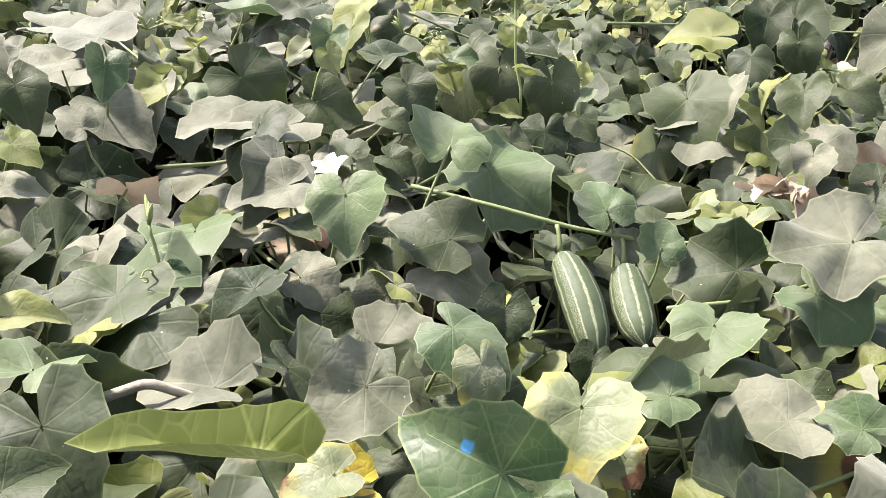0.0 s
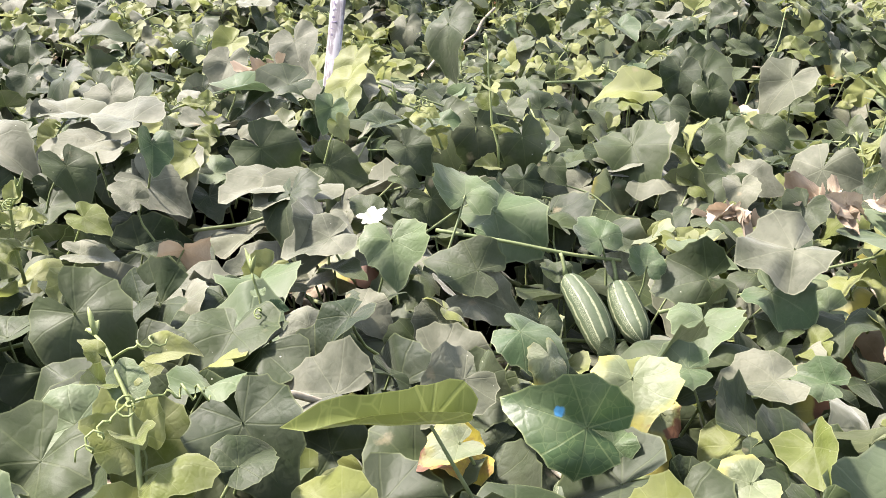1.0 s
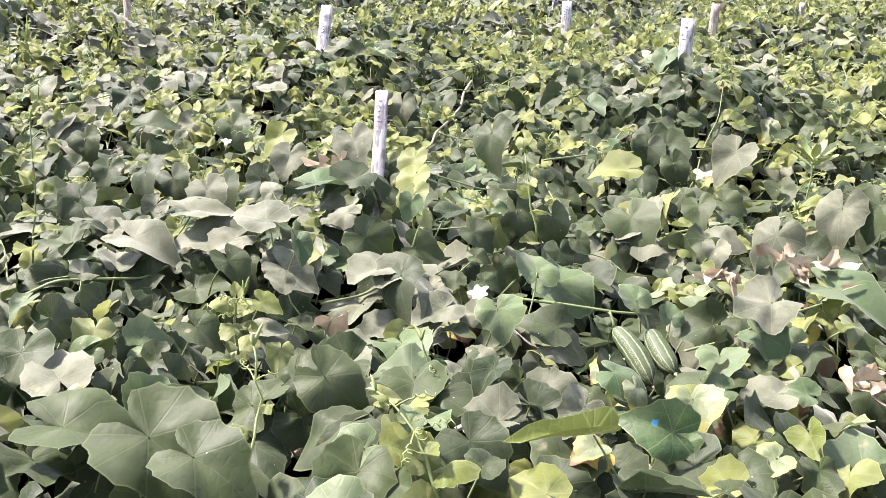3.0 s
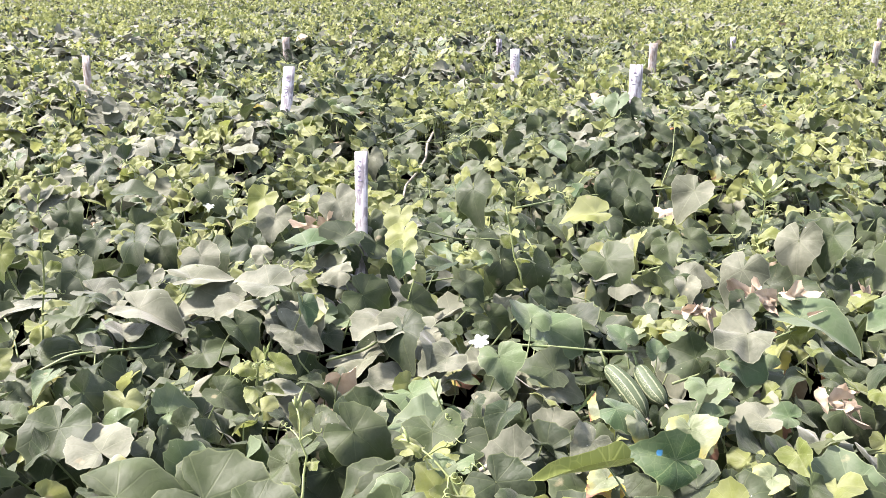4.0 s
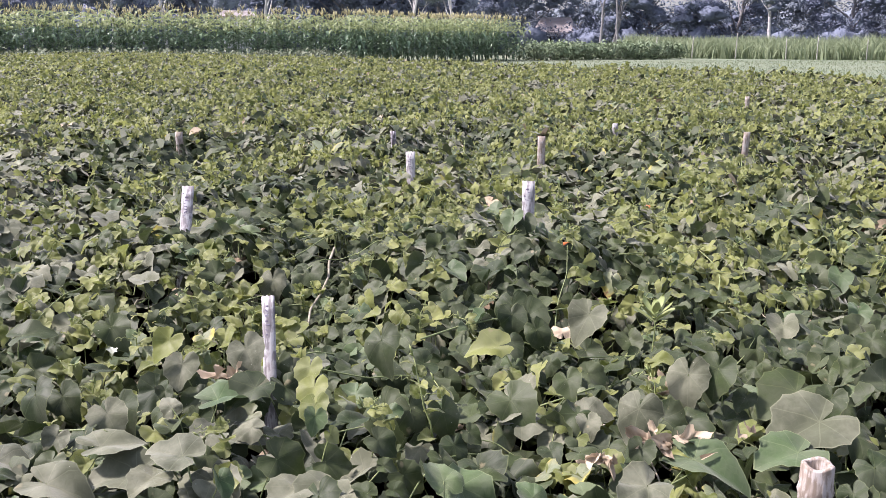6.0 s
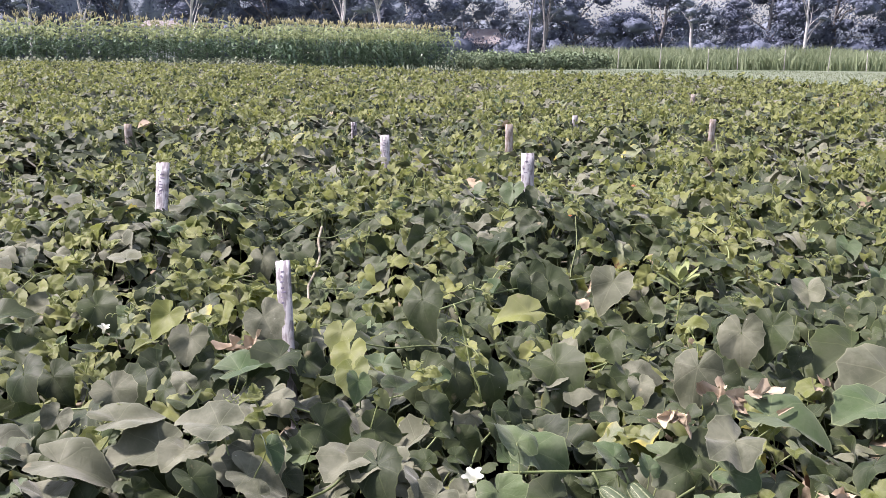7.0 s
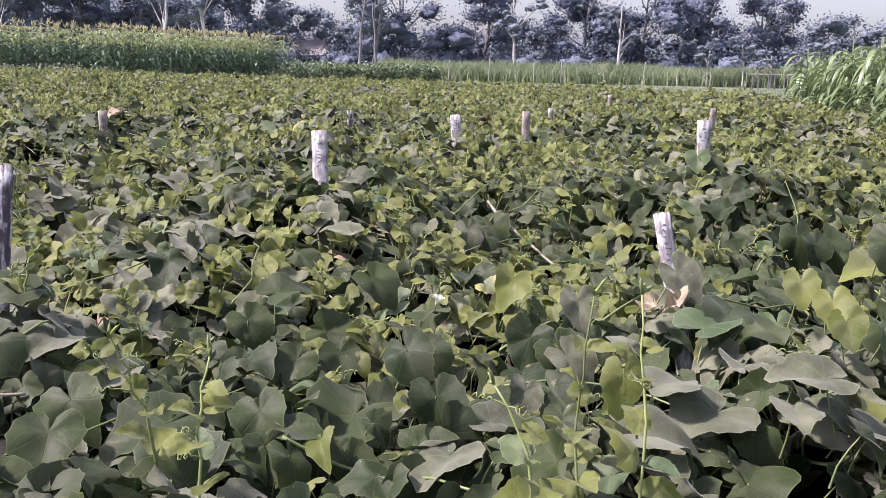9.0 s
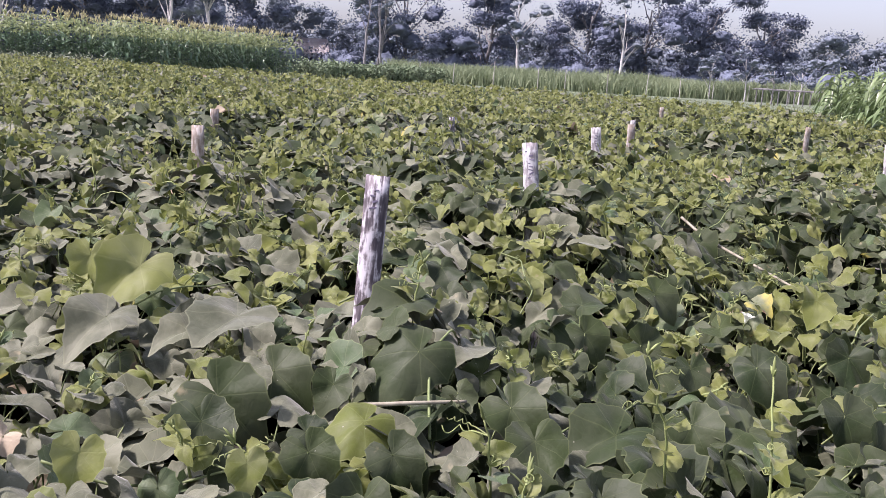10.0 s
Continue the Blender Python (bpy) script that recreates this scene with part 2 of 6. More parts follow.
def stake_material(name, wood_a, wood_b, paint, worn):
    """Split bamboo, painted white and weathered: paint that has come off in streaks along the grain."""
    g = Graph(name)
    co = g.coords("Object")
    m = g.node("ShaderNodeMapping")
    g.put(m.inputs["Vector"], g.shift(co, g.math("MULTIPLY", g.node("ShaderNodeObjectInfo").outputs["Random"], 7.0)))
    m.inputs["Scale"].default_value = (130, 130, 22)
    streak = g.noise(m.outputs[0], 1.0, 4.0)
    stain = g.noise(g.shift(co, g.math("MULTIPLY", g.node("ShaderNodeObjectInfo").outputs["Random"], 3.0)), 45.0, 4.0)
    wood = g.mix(g.smooth(streak, 0.35, 0.65), wood_a, wood_b)
    f = g.smooth(g.math("ADD", g.math("MULTIPLY", streak, 0.55), g.math("MULTIPLY", stain, 0.45)), worn, worn + 0.12)
    col = g.mix(f, wood, paint)
    return g.surface(col, 0.75, g.bump(g.math("ADD", streak, f), 0.4, 0.001))


MAT_STAKE = stake_material("painted_bamboo", (0.17, 0.155, 0.165), (0.32, 0.29, 0.29), (0.44, 0.43, 0.44), 0.44)
MAT_OLDSTAKE = stake_material("weathered_bamboo", (0.06, 0.048, 0.06), (0.2, 0.17, 0.18), (0.56, 0.53, 0.56), 0.47)
MAT_BAREBAMBOO = stake_material("bare_bamboo", (0.19, 0.15, 0.115), (0.32, 0.27, 0.23), (0.4, 0.36, 0.33), 0.48)


def gourd_material():
    """Green rind with pale broken stripes from stalk to tip."""
    g = Graph("gourd_rind")
    uv = g.node("ShaderNodeUVMap").outputs[0]
    sep = g.node("ShaderNodeSeparateXYZ")
    g.put(sep.inputs[0], uv)
    own = g.shift(uv, g.math("MULTIPLY", g.chance(), 9.0))
    wob = g.math("MULTIPLY", g.math("SUBTRACT", g.noise(own, 9.0, 3.0), 0.5), 0.35)
    ring = g.math("ADD", g.math("MULTIPLY", sep.outputs[0], 9.0), wob)
    stripe = g.smooth(g.math("PINGPONG", ring, 0.5), 0.34, 0.45)
    stripe = g.math("MULTIPLY", stripe, g.smooth(g.noise(own, 26.0, 3.0), 0.25, 0.5))
    col = g.mix(g.noise(own, 14.0, 4.0), (0.036, 0.056, 0.026), (0.08, 0.102, 0.05))
    col = g.mix(g.math("MULTIPLY", stripe, 0.85), col, (0.27, 0.285, 0.17))
    return g.surface(col, 0.6, g.bump(g.math("ADD", stripe, g.noise(own, 30.0, 3.0)), 0.25, 0.001), 0.0, None, 0.3)


MAT_GOURD = gourd_material()
MAT_MEADOW = meadow_material()


# ---- mesh helpers ----
def mesh_of(name, verts, tris, mats, index=None, uv=None, smooth=True, rim=None):
    """A mesh from arrays of places and triangles."""
    verts, tris = np.asarray(verts, np.float32), np.asarray(tris, np.int32)
    me = bpy.data.meshes.new(name)
    me.vertices.add(len(verts))
    me.vertices.foreach_set("co", verts.ravel())
    me.loops.add(tris.size)
    me.loops.foreach_set("vertex_index", tris.ravel())
    me.polygons.add(len(tris))
    me.polygons.foreach_set("loop_start", np.arange(0, tris.size, 3, dtype=np.int32))
    for m in mats:
        me.materials.append(m)
    if index is not None:
        me.polygons.foreach_set("material_index", np.asarray(index, np.int32))
    me.polygons.foreach_set("use_smooth", np.full(len(tris), smooth))
    if uv is not None:
        layer = me.uv_layers.new(name="UVMap")
        layer.data.foreach_set("uv", np.asarray(uv, np.float32)[tris.ravel()].ravel())
    if rim is not None:
        me.attributes.new("rim", "FLOAT", "POINT").data.foreach_set("value", np.asarray(rim, np.float32))
    me.update(calc_edges=True)
    return me


class Heap:
    """Gathers pieces for one mesh."""
    def __init__(self):
        self.v, self.f, self.m, self.n = [], [], [], 0

    def add(self, verts, tris, mat=0):
        self.v.append(np.asarray(verts, float).reshape(-1, 3))
        self.f.append(np.asarray(tris, int).reshape(-1, 3) + self.n)
        self.m.append(np.full(len(self.f[-1]), mat))
        self.n += len(self.v[-1])

    def mesh(self, name, mats, smooth=True):
        return mesh_of(name, np.concatenate(self.v), np.concatenate(self.f), mats, np.concatenate(self.m), None, smooth)


def piece(name, me, parent, label=""):
    ob = new(name, me)
    ob.parent = parent
    return tagged(ob, label)


def holder(name, at=(0, 0, 0)):
    ob = new(name)
    ob.location = at
    ob.empty_display_size = 0.05
    return ob


def tube(points, radii, sides=5, cap=True):
    """Places and triangles of a tapered tube along points."""
    p = np.asarray(points, float)
    n = len(p)
    radii = np.broadcast_to(np.asarray(radii, float), (n,))
    d = np.gradient(p, axis=0)
    d /= np.linalg.norm(d, axis=1)[:, None] + 1e-9
    ref = np.array([0.31, 0.17, 0.93]) if abs(d[:, 2]).mean() < 0.8 else np.array([0.97, 0.13, 0.2])
    a = np.cross(d, ref)
    a /= np.linalg.norm(a, axis=1)[:, None] + 1e-9
    b = np.cross(d, a)
    k = np.arange(sides) * 2 * np.pi / sides
    v = (p[:, None] + radii[:, None, None] * (np.cos(k)[None, :, None] * a[:, None] + np.sin(k)[None, :, None] * b[:, None])).reshape(-1, 3)
    f = []
    for i in range(n - 1):
        for j in range(sides):
            q, r = i * sides + j, i * sides + (j + 1) % sides
            f += [(q, r, r + sides), (q, r + sides, q + sides)]
    if cap:
        v = np.vstack([v, p[0], p[-1]])
        s, e = n * sides, n * sides + 1
        for j in range(sides):
            f += [(s, (j + 1) % sides, j), (e, (n - 1) * sides + j, (n - 1) * sides + (j + 1) % sides)]
    return v, np.array(f)


def arc(a, b, lift=0.0, n=6, sway=0.0, rng=None):
    """A path from a to b that rises by lift in the middle and sways aside."""
    a, b = np.asarray(a, float), np.asarray(b, float)
    t = np.linspace(0, 1, n)[:, None]
    p = a + (b - a) * t
    p[:, 2] += lift * 4 * (t * (1 - t))[:, 0]
    if sway and rng is not None:
        side = rng.normal(0, sway, 3)
        p += side * np.sin(t * np.pi) + rng.normal(0, sway * 0.25, p.shape) * np.sin(t * np.pi)
    return p


def coil(at, way, length, radius, turns, n=26):
    """A tendril: straight at first, then wound like a spring."""
    way = np.asarray(way, float) / np.linalg.norm(way)
    a = np.cross(way, (0.2, 0.3, 0.9))
    a /= np.linalg.norm(a)
    b = np.cross(way, a)
    t = np.linspace(0, 1, n)
    grow = np.clip((t - 0.35) / 0.3, 0, 1)
    ang = np.clip(t - 0.35, 0, 1) / 0.65 * turns * 2 * np.pi
    return np.asarray(at) + way * (length * t)[:, None] + (radius * grow)[:, None] * (np.cos(ang)[:, None] * a + np.sin(ang)[:, None] * b) + np.array([0, 0, -0.25 * length]) * (t ** 2)[:, None]


# ---- leaf shapes ----
ANGLES = np.radians([0, 14, 30, 50, 70, 90, 110, 128, 145, 158, 170, 177])
RADII = np.array([1.0, 0.84, 0.725, 0.65, 0.605, 0.58, 0.57, 0.555, 0.525, 0.46, 0.29, 0.07])


def leaf_shape(n, rings, seed, lobed=0.0, teeth=0.0, fold=0.15, droop=0.25, wave=0.05, wide=1.0, radii=RADII):
    """A heart-shaped blade, 1 long from stalk to tip: places, triangles, uv. Stalk at the origin, tip along y, upper face along z."""
    rng = np.random.default_rng(seed)
    th = np.linspace(-radians(177), radians(177), 2 * n + 1)
    r = np.interp(abs(th), ANGLES, radii)
    for side in (-1, 1):
        for middle, width in ((50, 13), (88, 15)):
            corner = side * radians(middle + rng.normal(0, 7))
            r = r * (1 + (0.025 + 0.8 * lobed) * rng.uniform(0.4, 1.7) * (np.exp(-abs(th - corner) / radians(width)) - 0.25 * np.exp(-((abs(th - corner) - radians(26)) / radians(12)) ** 2)))
    r = r * (1 + 0.05 * np.sin(2 * th + rng.uniform(0, 6)) + 0.03 * np.sin(5 * th + rng.uniform(0, 6)))
    if teeth:
        r = r * (1 + teeth * np.where(np.arange(len(th)) % 3 == 0, 1.5, -0.5) * rng.uniform(0.4, 1.2, len(th)))
    skew = rng.normal(0, 0.06)
    levels = np.linspace(0, 1, rings + 1)[1:]
    pts = [np.zeros((1, 2))]
    for q in levels:
        pts.append(np.stack([q * r * np.sin(th) * wide + skew * q * r * np.cos(th) * 0.5, q * r * np.cos(th)], 1))
    p = np.vstack(pts) * (0.93, 1.0)
    m = len(th)
    f = [(0, 1 + j + 1, 1 + j) for j in range(m - 1)]
    for k in range(rings - 1):
        o, u = 1 + k * m, 1 + (k + 1) * m
        for j in range(m - 1):
            f += [(o + j, o + j + 1, u + j + 1), (o + j, u + j + 1, u + j)]
    x, y = p[:, 0], p[:, 1]
    rad, ang = np.hypot(x, y), np.arctan2(x, y)
    z = fold * abs(x) - droop * np.where(y > 0, y * y, 0.6 * y * y) + wave * np.sin(3 * ang + rng.uniform(0, 6)) * rad + 0.5 * wave * np.sin(7 * ang + rng.uniform(0, 6)) * rad ** 2
    z += 0.18 * rng.normal(0, 1) * np.clip(rad - 0.35, 0, 1) ** 2 + 0.25 * rng.normal(0, 1) * x * np.clip(y, 0, 1)
    for side in (-1, 1):
        z += rng.normal(-0.25, 0.8) * np.clip(side * x - 0.2, 0, 1) ** 2
    z += 0.03 * np.sin(9 * x + rng.uniform(0, 6)) * np.sin(8 * y + rng.uniform(0, 6))
    edge = np.concatenate([[0.0]] + [np.full(m, q) for q in levels])
    return np.column_stack([x, y, z]), np.array(f), np.column_stack([x * 0.5 + 0.5, y * 0.5 + 0.3]), edge


def small_leaf(seed):
    """The same blade in few triangles, for leaves far off."""
    return leaf_shape(4, 1, seed, fold=0.25, droop=0.35, wave=0.12)


def axes(normal, tip):
    """Turning matrices whose z is the normal and whose y lies along the tip."""
    z = normal / np.linalg.norm(normal, axis=1)[:, None]
    y = tip - (tip * z).sum(1)[:, None] * z
    y /= np.linalg.norm(y, axis=1)[:, None] + 1e-9
    return np.stack([np.cross(y, z), y, z], 2)


def leaning(n, rng, tilt=32.0, spread=22.0, az=-112.0, az_spread=65.0, twist=45.0):
    """Leaves that lean outward and hang tip down."""
    t = np.radians(np.clip(rng.normal(tilt, spread, n), 0, 88))
    a = np.radians(rng.normal(az, az_spread, n))
    nor = np.stack([np.sin(t) * np.cos(a), np.sin(t) * np.sin(a), np.cos(t)], 1)
    down = np.stack([np.cos(t) * np.cos(a), np.cos(t) * np.sin(a), -np.sin(t)], 1)
    w = np.radians(rng.normal(0, twist, n))[:, None]
    tip = down * np.cos(w) + np.cross(nor, down) * np.sin(w)
    return axes(nor, tip)


def strew(name, shapes, which, turn, place, size, mat, mats, soft=None):
    """One mesh out of many leaves."""
    V, Fs, U, M, R, N, base = [], [], [], [], [], [], 0
    for k, (v, f, uv, rim) in enumerate(shapes):
        sel = np.nonzero(which == k)[0]
        if not len(sel):
            continue
        w = np.einsum("nij,vj->nvi", turn[sel] * size[sel][:, None, None], v) + place[sel][:, None]
        V.append(w.reshape(-1, 3))
        Fs.append((f[None] + (np.arange(len(sel)) * len(v))[:, None, None]).reshape(-1, 3) + base)
        U.append(np.tile(uv, (len(sel), 1)))
        M.append(np.repeat(mat[sel], len(f)))
        R.append(np.tile(rim, len(sel)))
        if soft is not None:
            N.append(np.repeat(soft[sel], len(v), 0))
        base += len(sel) * len(v)
    me = mesh_of(name, np.concatenate(V), np.concatenate(Fs), mats, np.concatenate(M), np.concatenate(U), True, np.concatenate(R))
    if soft is not None:
        me.normals_split_custom_set_from_vertices(np.concatenate(N))
    return me


def outward(d, up=0.5):
    """Shading directions for leaves on a mound: out from its middle, and upward."""
    n = d + np.array([0, 0, up]) * np.linalg.norm(d, axis=1).mean()
    return n / (np.linalg.norm(n, axis=1)[:, None] + 1e-9)


def wobble(x, y, seed, scale):
    """Smooth uneven field between about -1 and 1."""
    rng = np.random.default_rng(seed)
    s = np.zeros_like(x, dtype=float)
    for _ in range(7):
        a, k, p = rng.uniform(0, np.pi), scale * rng.uniform(0.6, 1.7), rng.uniform(0, 6.28)
        s = s + np.sin((x * np.cos(a) + y * np.sin(a)) * k * 2 * np.pi + p)
    return s / 3.2


def canopy(x, y):
    """Height of the leaf cover over the ground."""
    x, y = np.asarray(x, float), np.asarray(y, float)
    far = np.clip((np.hypot(x, y) - 2.5) / 3.0, 0, 1)
    rise = np.clip((y + 0.3 * np.clip(x, -2, 2) - 1.45) / 1.35, 0, 1)
    base = 0.312 + 0.08 * rise * rise * (3 - 2 * rise) + 0.02 * np.clip(x, -1, 1)
    for bx, by, br, bh in ((0.9, 2.08, 0.4, 0.11), (-0.13, 1.5, 0.12, 0.055), (-1.22, 2.05, 0.16, 0.13), (1.0, 3.5, 0.3, 0.05), (-0.2, 2.7, 0.25, 0.08), (-0.9, 3.45, 0.22, 0.12),
                           (0.16, 2.22, 0.26, -0.09), (-0.58, 1.74, 0.24, -0.05), (0.68, 1.85, 0.16, 0.06), (0.7, 1.6, 0.14, -0.04), (-0.45, 0.95, 0.16, -0.05)):
        base = base + bh * np.exp(-((x - bx) ** 2 + (y - by) ** 2) / br ** 2)
    hollow = np.clip(-0.55 - wobble(x, y, 17, 0.9), 0, 0.5) * 0.14
    base = base - hollow + 0.016 * wobble(x, y, 13, 3.6)
    return base + (0.022 + 0.03 * far) * wobble(x, y, 5, 0.55) + (0.02 + 0.025 * far) * wobble(x, y, 9, 1.7) + 0.012 * far * wobble(x, y, 15, 3.1)


def sloped(x, y, turn, share=1.0):
    """Leaf poses turned to lie along the slope of the leaf cover."""
    e = 0.06
    gx, gy = (canopy(x + e, y) - canopy(x - e, y)) / (2 * e), (canopy(x, y + e) - canopy(x, y - e)) / (2 * e)
    nor = turn[:, :, 2] + share * np.stack([-gx, -gy, np.zeros(len(gx))], 1)
    return axes(nor, turn[:, :, 1])


def inside(x, y, poly):
    hit = np.zeros(len(x), bool)
    for (ax, ay), (bx, by) in zip(poly, poly[1:] + poly[:1]):
        hit ^= ((ay > y) != (by > y)) & (x < (bx - ax) * (y - ay) / (by - ay + 1e-12) + ax)
    return hit


def jittered(x0, x1, y0, y1, step, rng):
    gx, gy = np.meshgrid(np.arange(x0, x1, step), np.arange(y0, y1, step))
    x, y = gx.ravel() + rng.uniform(-0.6, 0.6, gx.size) * step, gy.ravel() + rng.uniform(-0.6, 0.6, gx.size) * step
    return x, y


# ---- large structure: ground and far land ----
FIELD = [(-24, -5), (-19, 42), (4, 43), (9.5, 33), (12.5, 24), (15.2, 16.5), (14.8, 12), (13.7, 9.9), (5.7, 3.9), (8, -5)]
NEAR = (-2.0, 1.7, 0.25, 3.0)        # the stretch of the bed whose leaves are single pieces


def ground_sheet():
    bm = bmesh.new()
    n, half = 60, 900.0
    grid = [[None] * (n + 1) for _ in range(n + 1)]
    for i in range(n + 1):
        for j in range(n + 1):
            u, v = (i / n * 2 - 1), (j / n * 2 - 1)
            x, y = half * u * abs(u) ** 1.6, half * v * abs(v) ** 1.6
            grid[i][j] = bm.verts.new((x, y, 0.0))
    for i in range(n):
        for j in range(n):
            bm.faces.new((grid[i][j], grid[i + 1][j], grid[i + 1][j + 1], grid[i][j + 1]))
    me = bpy.data.meshes.new("ground")
    bm.to_mesh(me)
    bm.free()
    me.materials.append(MAT_MEADOW)
    return tagged(new("ground", me), "flat pale green meadow ground reaching the horizon", "ground", kind="structure")


def bed_soil():
    bm = bmesh.new()
    bm.faces.new([bm.verts.new((x, y, 0.012)) for x, y in FIELD])
    bmesh.ops.solidify(bm, geom=bm.faces[:], thickness=0.01)
    me = bpy.data.meshes.new("bed_soil")
    bm.to_mesh(me)
    bm.free()
    me.materials.append(MAT_SOIL)
    return tagged(new("ground_bed", me), "dark brown soil under the gourd vines", "soil", kind="structure")


ground_sheet()
bed_soil()


# ---- the far foliage of the bed ----
def leaf_kinds(x, y, rng, young=0.25):
    """Which leaf grows where: dusty and green in drifts, young ones on the shoots."""
    n = len(x)
    drift = 0.45 + 0.45 * wobble(x, y, 21, 0.45) - 0.1 * np.clip(x + 0.2, -1, 1)
    for cx, cy, r, more in ((0.5, 1.4, 0.6, -0.55), (-0.35, 1.2, 0.35, 0.4), (-1.7, 2.4, 0.6, 0.4), (0.0, 2.25, 0.3, -0.3), (-0.4, 2.6, 0.4, 0.35)):
        # Fewer pale dusty leaves close by, to darken the foreground through leaf colour.
        drift = drift - 0.05 * (np.hypot(x + 0.5, y) < 2.2) + more * np.exp(-((x - cx) ** 2 + (y - cy) ** 2) / r ** 2)
    young = young + 0.2 * np.clip((y - 1.25) / 0.8, 0, 1) * np.clip((3.5 - y) / 0.5, 0, 1)
    fresh = np.clip(young + 1.7 * young * (0.6 * wobble(x, y, 33, 0.55) + 0.4 * wobble(x, y, 34, 1.3)), 0.02, 0.92)
    # More dust with distance; its pale tone also brightens the far bed through colour.
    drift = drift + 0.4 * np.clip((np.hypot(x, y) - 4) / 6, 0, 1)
    k = np.where(rng.random(n) < drift, DUSTY, GREEN)
    u = rng.random(n)
    k[rng.random(n) < 0.05] = FRESH
    k[u < fresh] = YOUNG
    k[(u > 0.975)] = YELLOW
    k[(u > 0.997)] = DRY
    return k


MID_SHAPES = [leaf_shape(7, 2, 40 + i, teeth=0.02, fold=0.1 + 0.1 * (i % 4), droop=0.2 + 0.12 * (i % 3), wave=0.12, wide=1.08 - 0.07 * (i % 3), lobed=0.05 * (i % 2)) for i in range(10)]
PLAIN_SHAPES = [leaf_shape(5, 1, 80 + i, fold=0.1 + 0.1 * (i % 4), droop=0.2 + 0.12 * (i % 3), wave=0.12) for i in range(8)]
FAR_SHAPES = [small_leaf(60 + i) for i in range(5)]
TWIG_SHAPES = [(np.array([(0, 0, 0), (0.3 + 0.05 * i, 0.5, 0.12), (0, 1, -0.1), (-0.34, 0.45, 0.15)]), np.array([(0, 1, 2), (0, 2, 3)]),
                np.array([(0.5, 0.3), (0.7, 0.5), (0.5, 0.8), (0.3, 0.5)]), np.array([0.0, 1.0, 1.0, 1.0])) for i in range(3)]


def foliage(name, x, y, shapes, rng, size, young, layers, label, lift=0.0, gap=0.035):
    """Leaves over the places x, y in layers from the top down."""
    px, py, pz, top = [], [], [], []
    for k in range(layers):
        jx, jy = x + rng.normal(0, 0.02, len(x)), y + rng.normal(0, 0.02, len(x))
        px.append(jx)
        py.append(jy)
        pz.append(canopy(jx, jy) + lift - gap * k + rng.normal(0, 0.018, len(x)))
        top.append(np.full(len(x), k))
    px, py, pz, top = map(np.concatenate, (px, py, pz, top))
    n = len(px)
    kind = leaf_kinds(px, py, rng, young)
    kind[(kind == YOUNG) & (top > 0) & (rng.random(n) < 0.6)] = GREEN
    hang = 22.0 + 16.0 * wobble(px, py, 27, 0.9)
    turn = sloped(px, py, leaning(n, rng, np.where(kind == DUSTY, 11.0, np.where(kind == YOUNG, 40.0, hang)), 18.0, -112.0, np.where(kind == GREEN, 80.0, 150.0)))
    s = size * rng.uniform(0.55, 1.35, n) * np.where(kind == YOUNG, 0.5, 1.0)
    pz = pz + np.where(kind == YOUNG, rng.uniform(0.01, 0.05, n), 0)
    me = strew(name, shapes, rng.integers(0, len(shapes), n), turn, np.stack([px, py, pz], 1), s, kind, LEAF_MATS)
    return tagged(new(name, me), label, "vine foliage", kind="stuff")


def shoots_far(name, x, y, rng, tall, leaf, label):
    """Young shoot tips above the leaf cover: each a few small bright leaves up a thin stem."""
    n = len(x)
    z0 = canopy(x, y)
    per = 6
    lean = rng.normal(0, 0.35, (n, 2))
    h = tall * rng.uniform(0.5, 1.3, n)
    P = []
    for k in range(per):
        t = (k + 0.6) / per
        P.append(np.stack([x + lean[:, 0] * h * t + rng.normal(0, leaf * 0.35, n), y + lean[:, 1] * h * t + rng.normal(0, leaf * 0.35, n), z0 - 0.01 + h * t], 1))
    P = np.concatenate(P)
    m = len(P)
    s = leaf * rng.uniform(0.6, 1.2, m) * np.repeat(np.linspace(1.15, 0.6, per), n)
    stems = Heap()
    for i in range(n if leaf < 0.06 else 0):
        foot = np.array([x[i], y[i], z0[i] - 0.03])
        end = foot + np.array([lean[i, 0] * h[i], lean[i, 1] * h[i], h[i] + 0.02])
        stems.add(*tube(arc(foot, end, 0.0, 5, h[i] * 0.14, rng), np.linspace(0.0034, 0.0016, 5), 3, False))
        if rng.random() < 0.35:
            side = end + np.array([rng.normal(0, 0.06), rng.normal(0, 0.06), rng.uniform(-0.03, 0.03)])
            stems.add(*tube(arc(end, side, 0.02, 5, 0.012, rng), np.linspace(0.0018, 0.001, 5), 3, False))
    if stems.n:
        tagged(new("shoot_stems", stems.mesh("shoot_stems", [MAT_SHOOT])), "thin pale green shoot stems and tendrils above the leaves", "vine shoots", kind="stuff")
    me = strew(name, FAR_SHAPES, rng.integers(0, len(FAR_SHAPES), m), leaning(m, rng, 55, 25, -100, 110, 60), P, s, np.where(rng.random(m) < 0.88, YOUNG, FRESH), LEAF_MATS)
    return tagged(new(name, me), label, "vine shoots", kind="stuff")


def seen_wedge(x, y, reach0, reach1):
    """Plan of the stretch in front of the path: places between two distances."""
    d = np.hypot(x + 0.9, y)
    ang = np.degrees(np.arctan2(x + 1.6, y + 1.2))
    return inside(x, y, FIELD) & (d >= reach0) & (d < reach1) & (ang > -26) & (ang < 76)


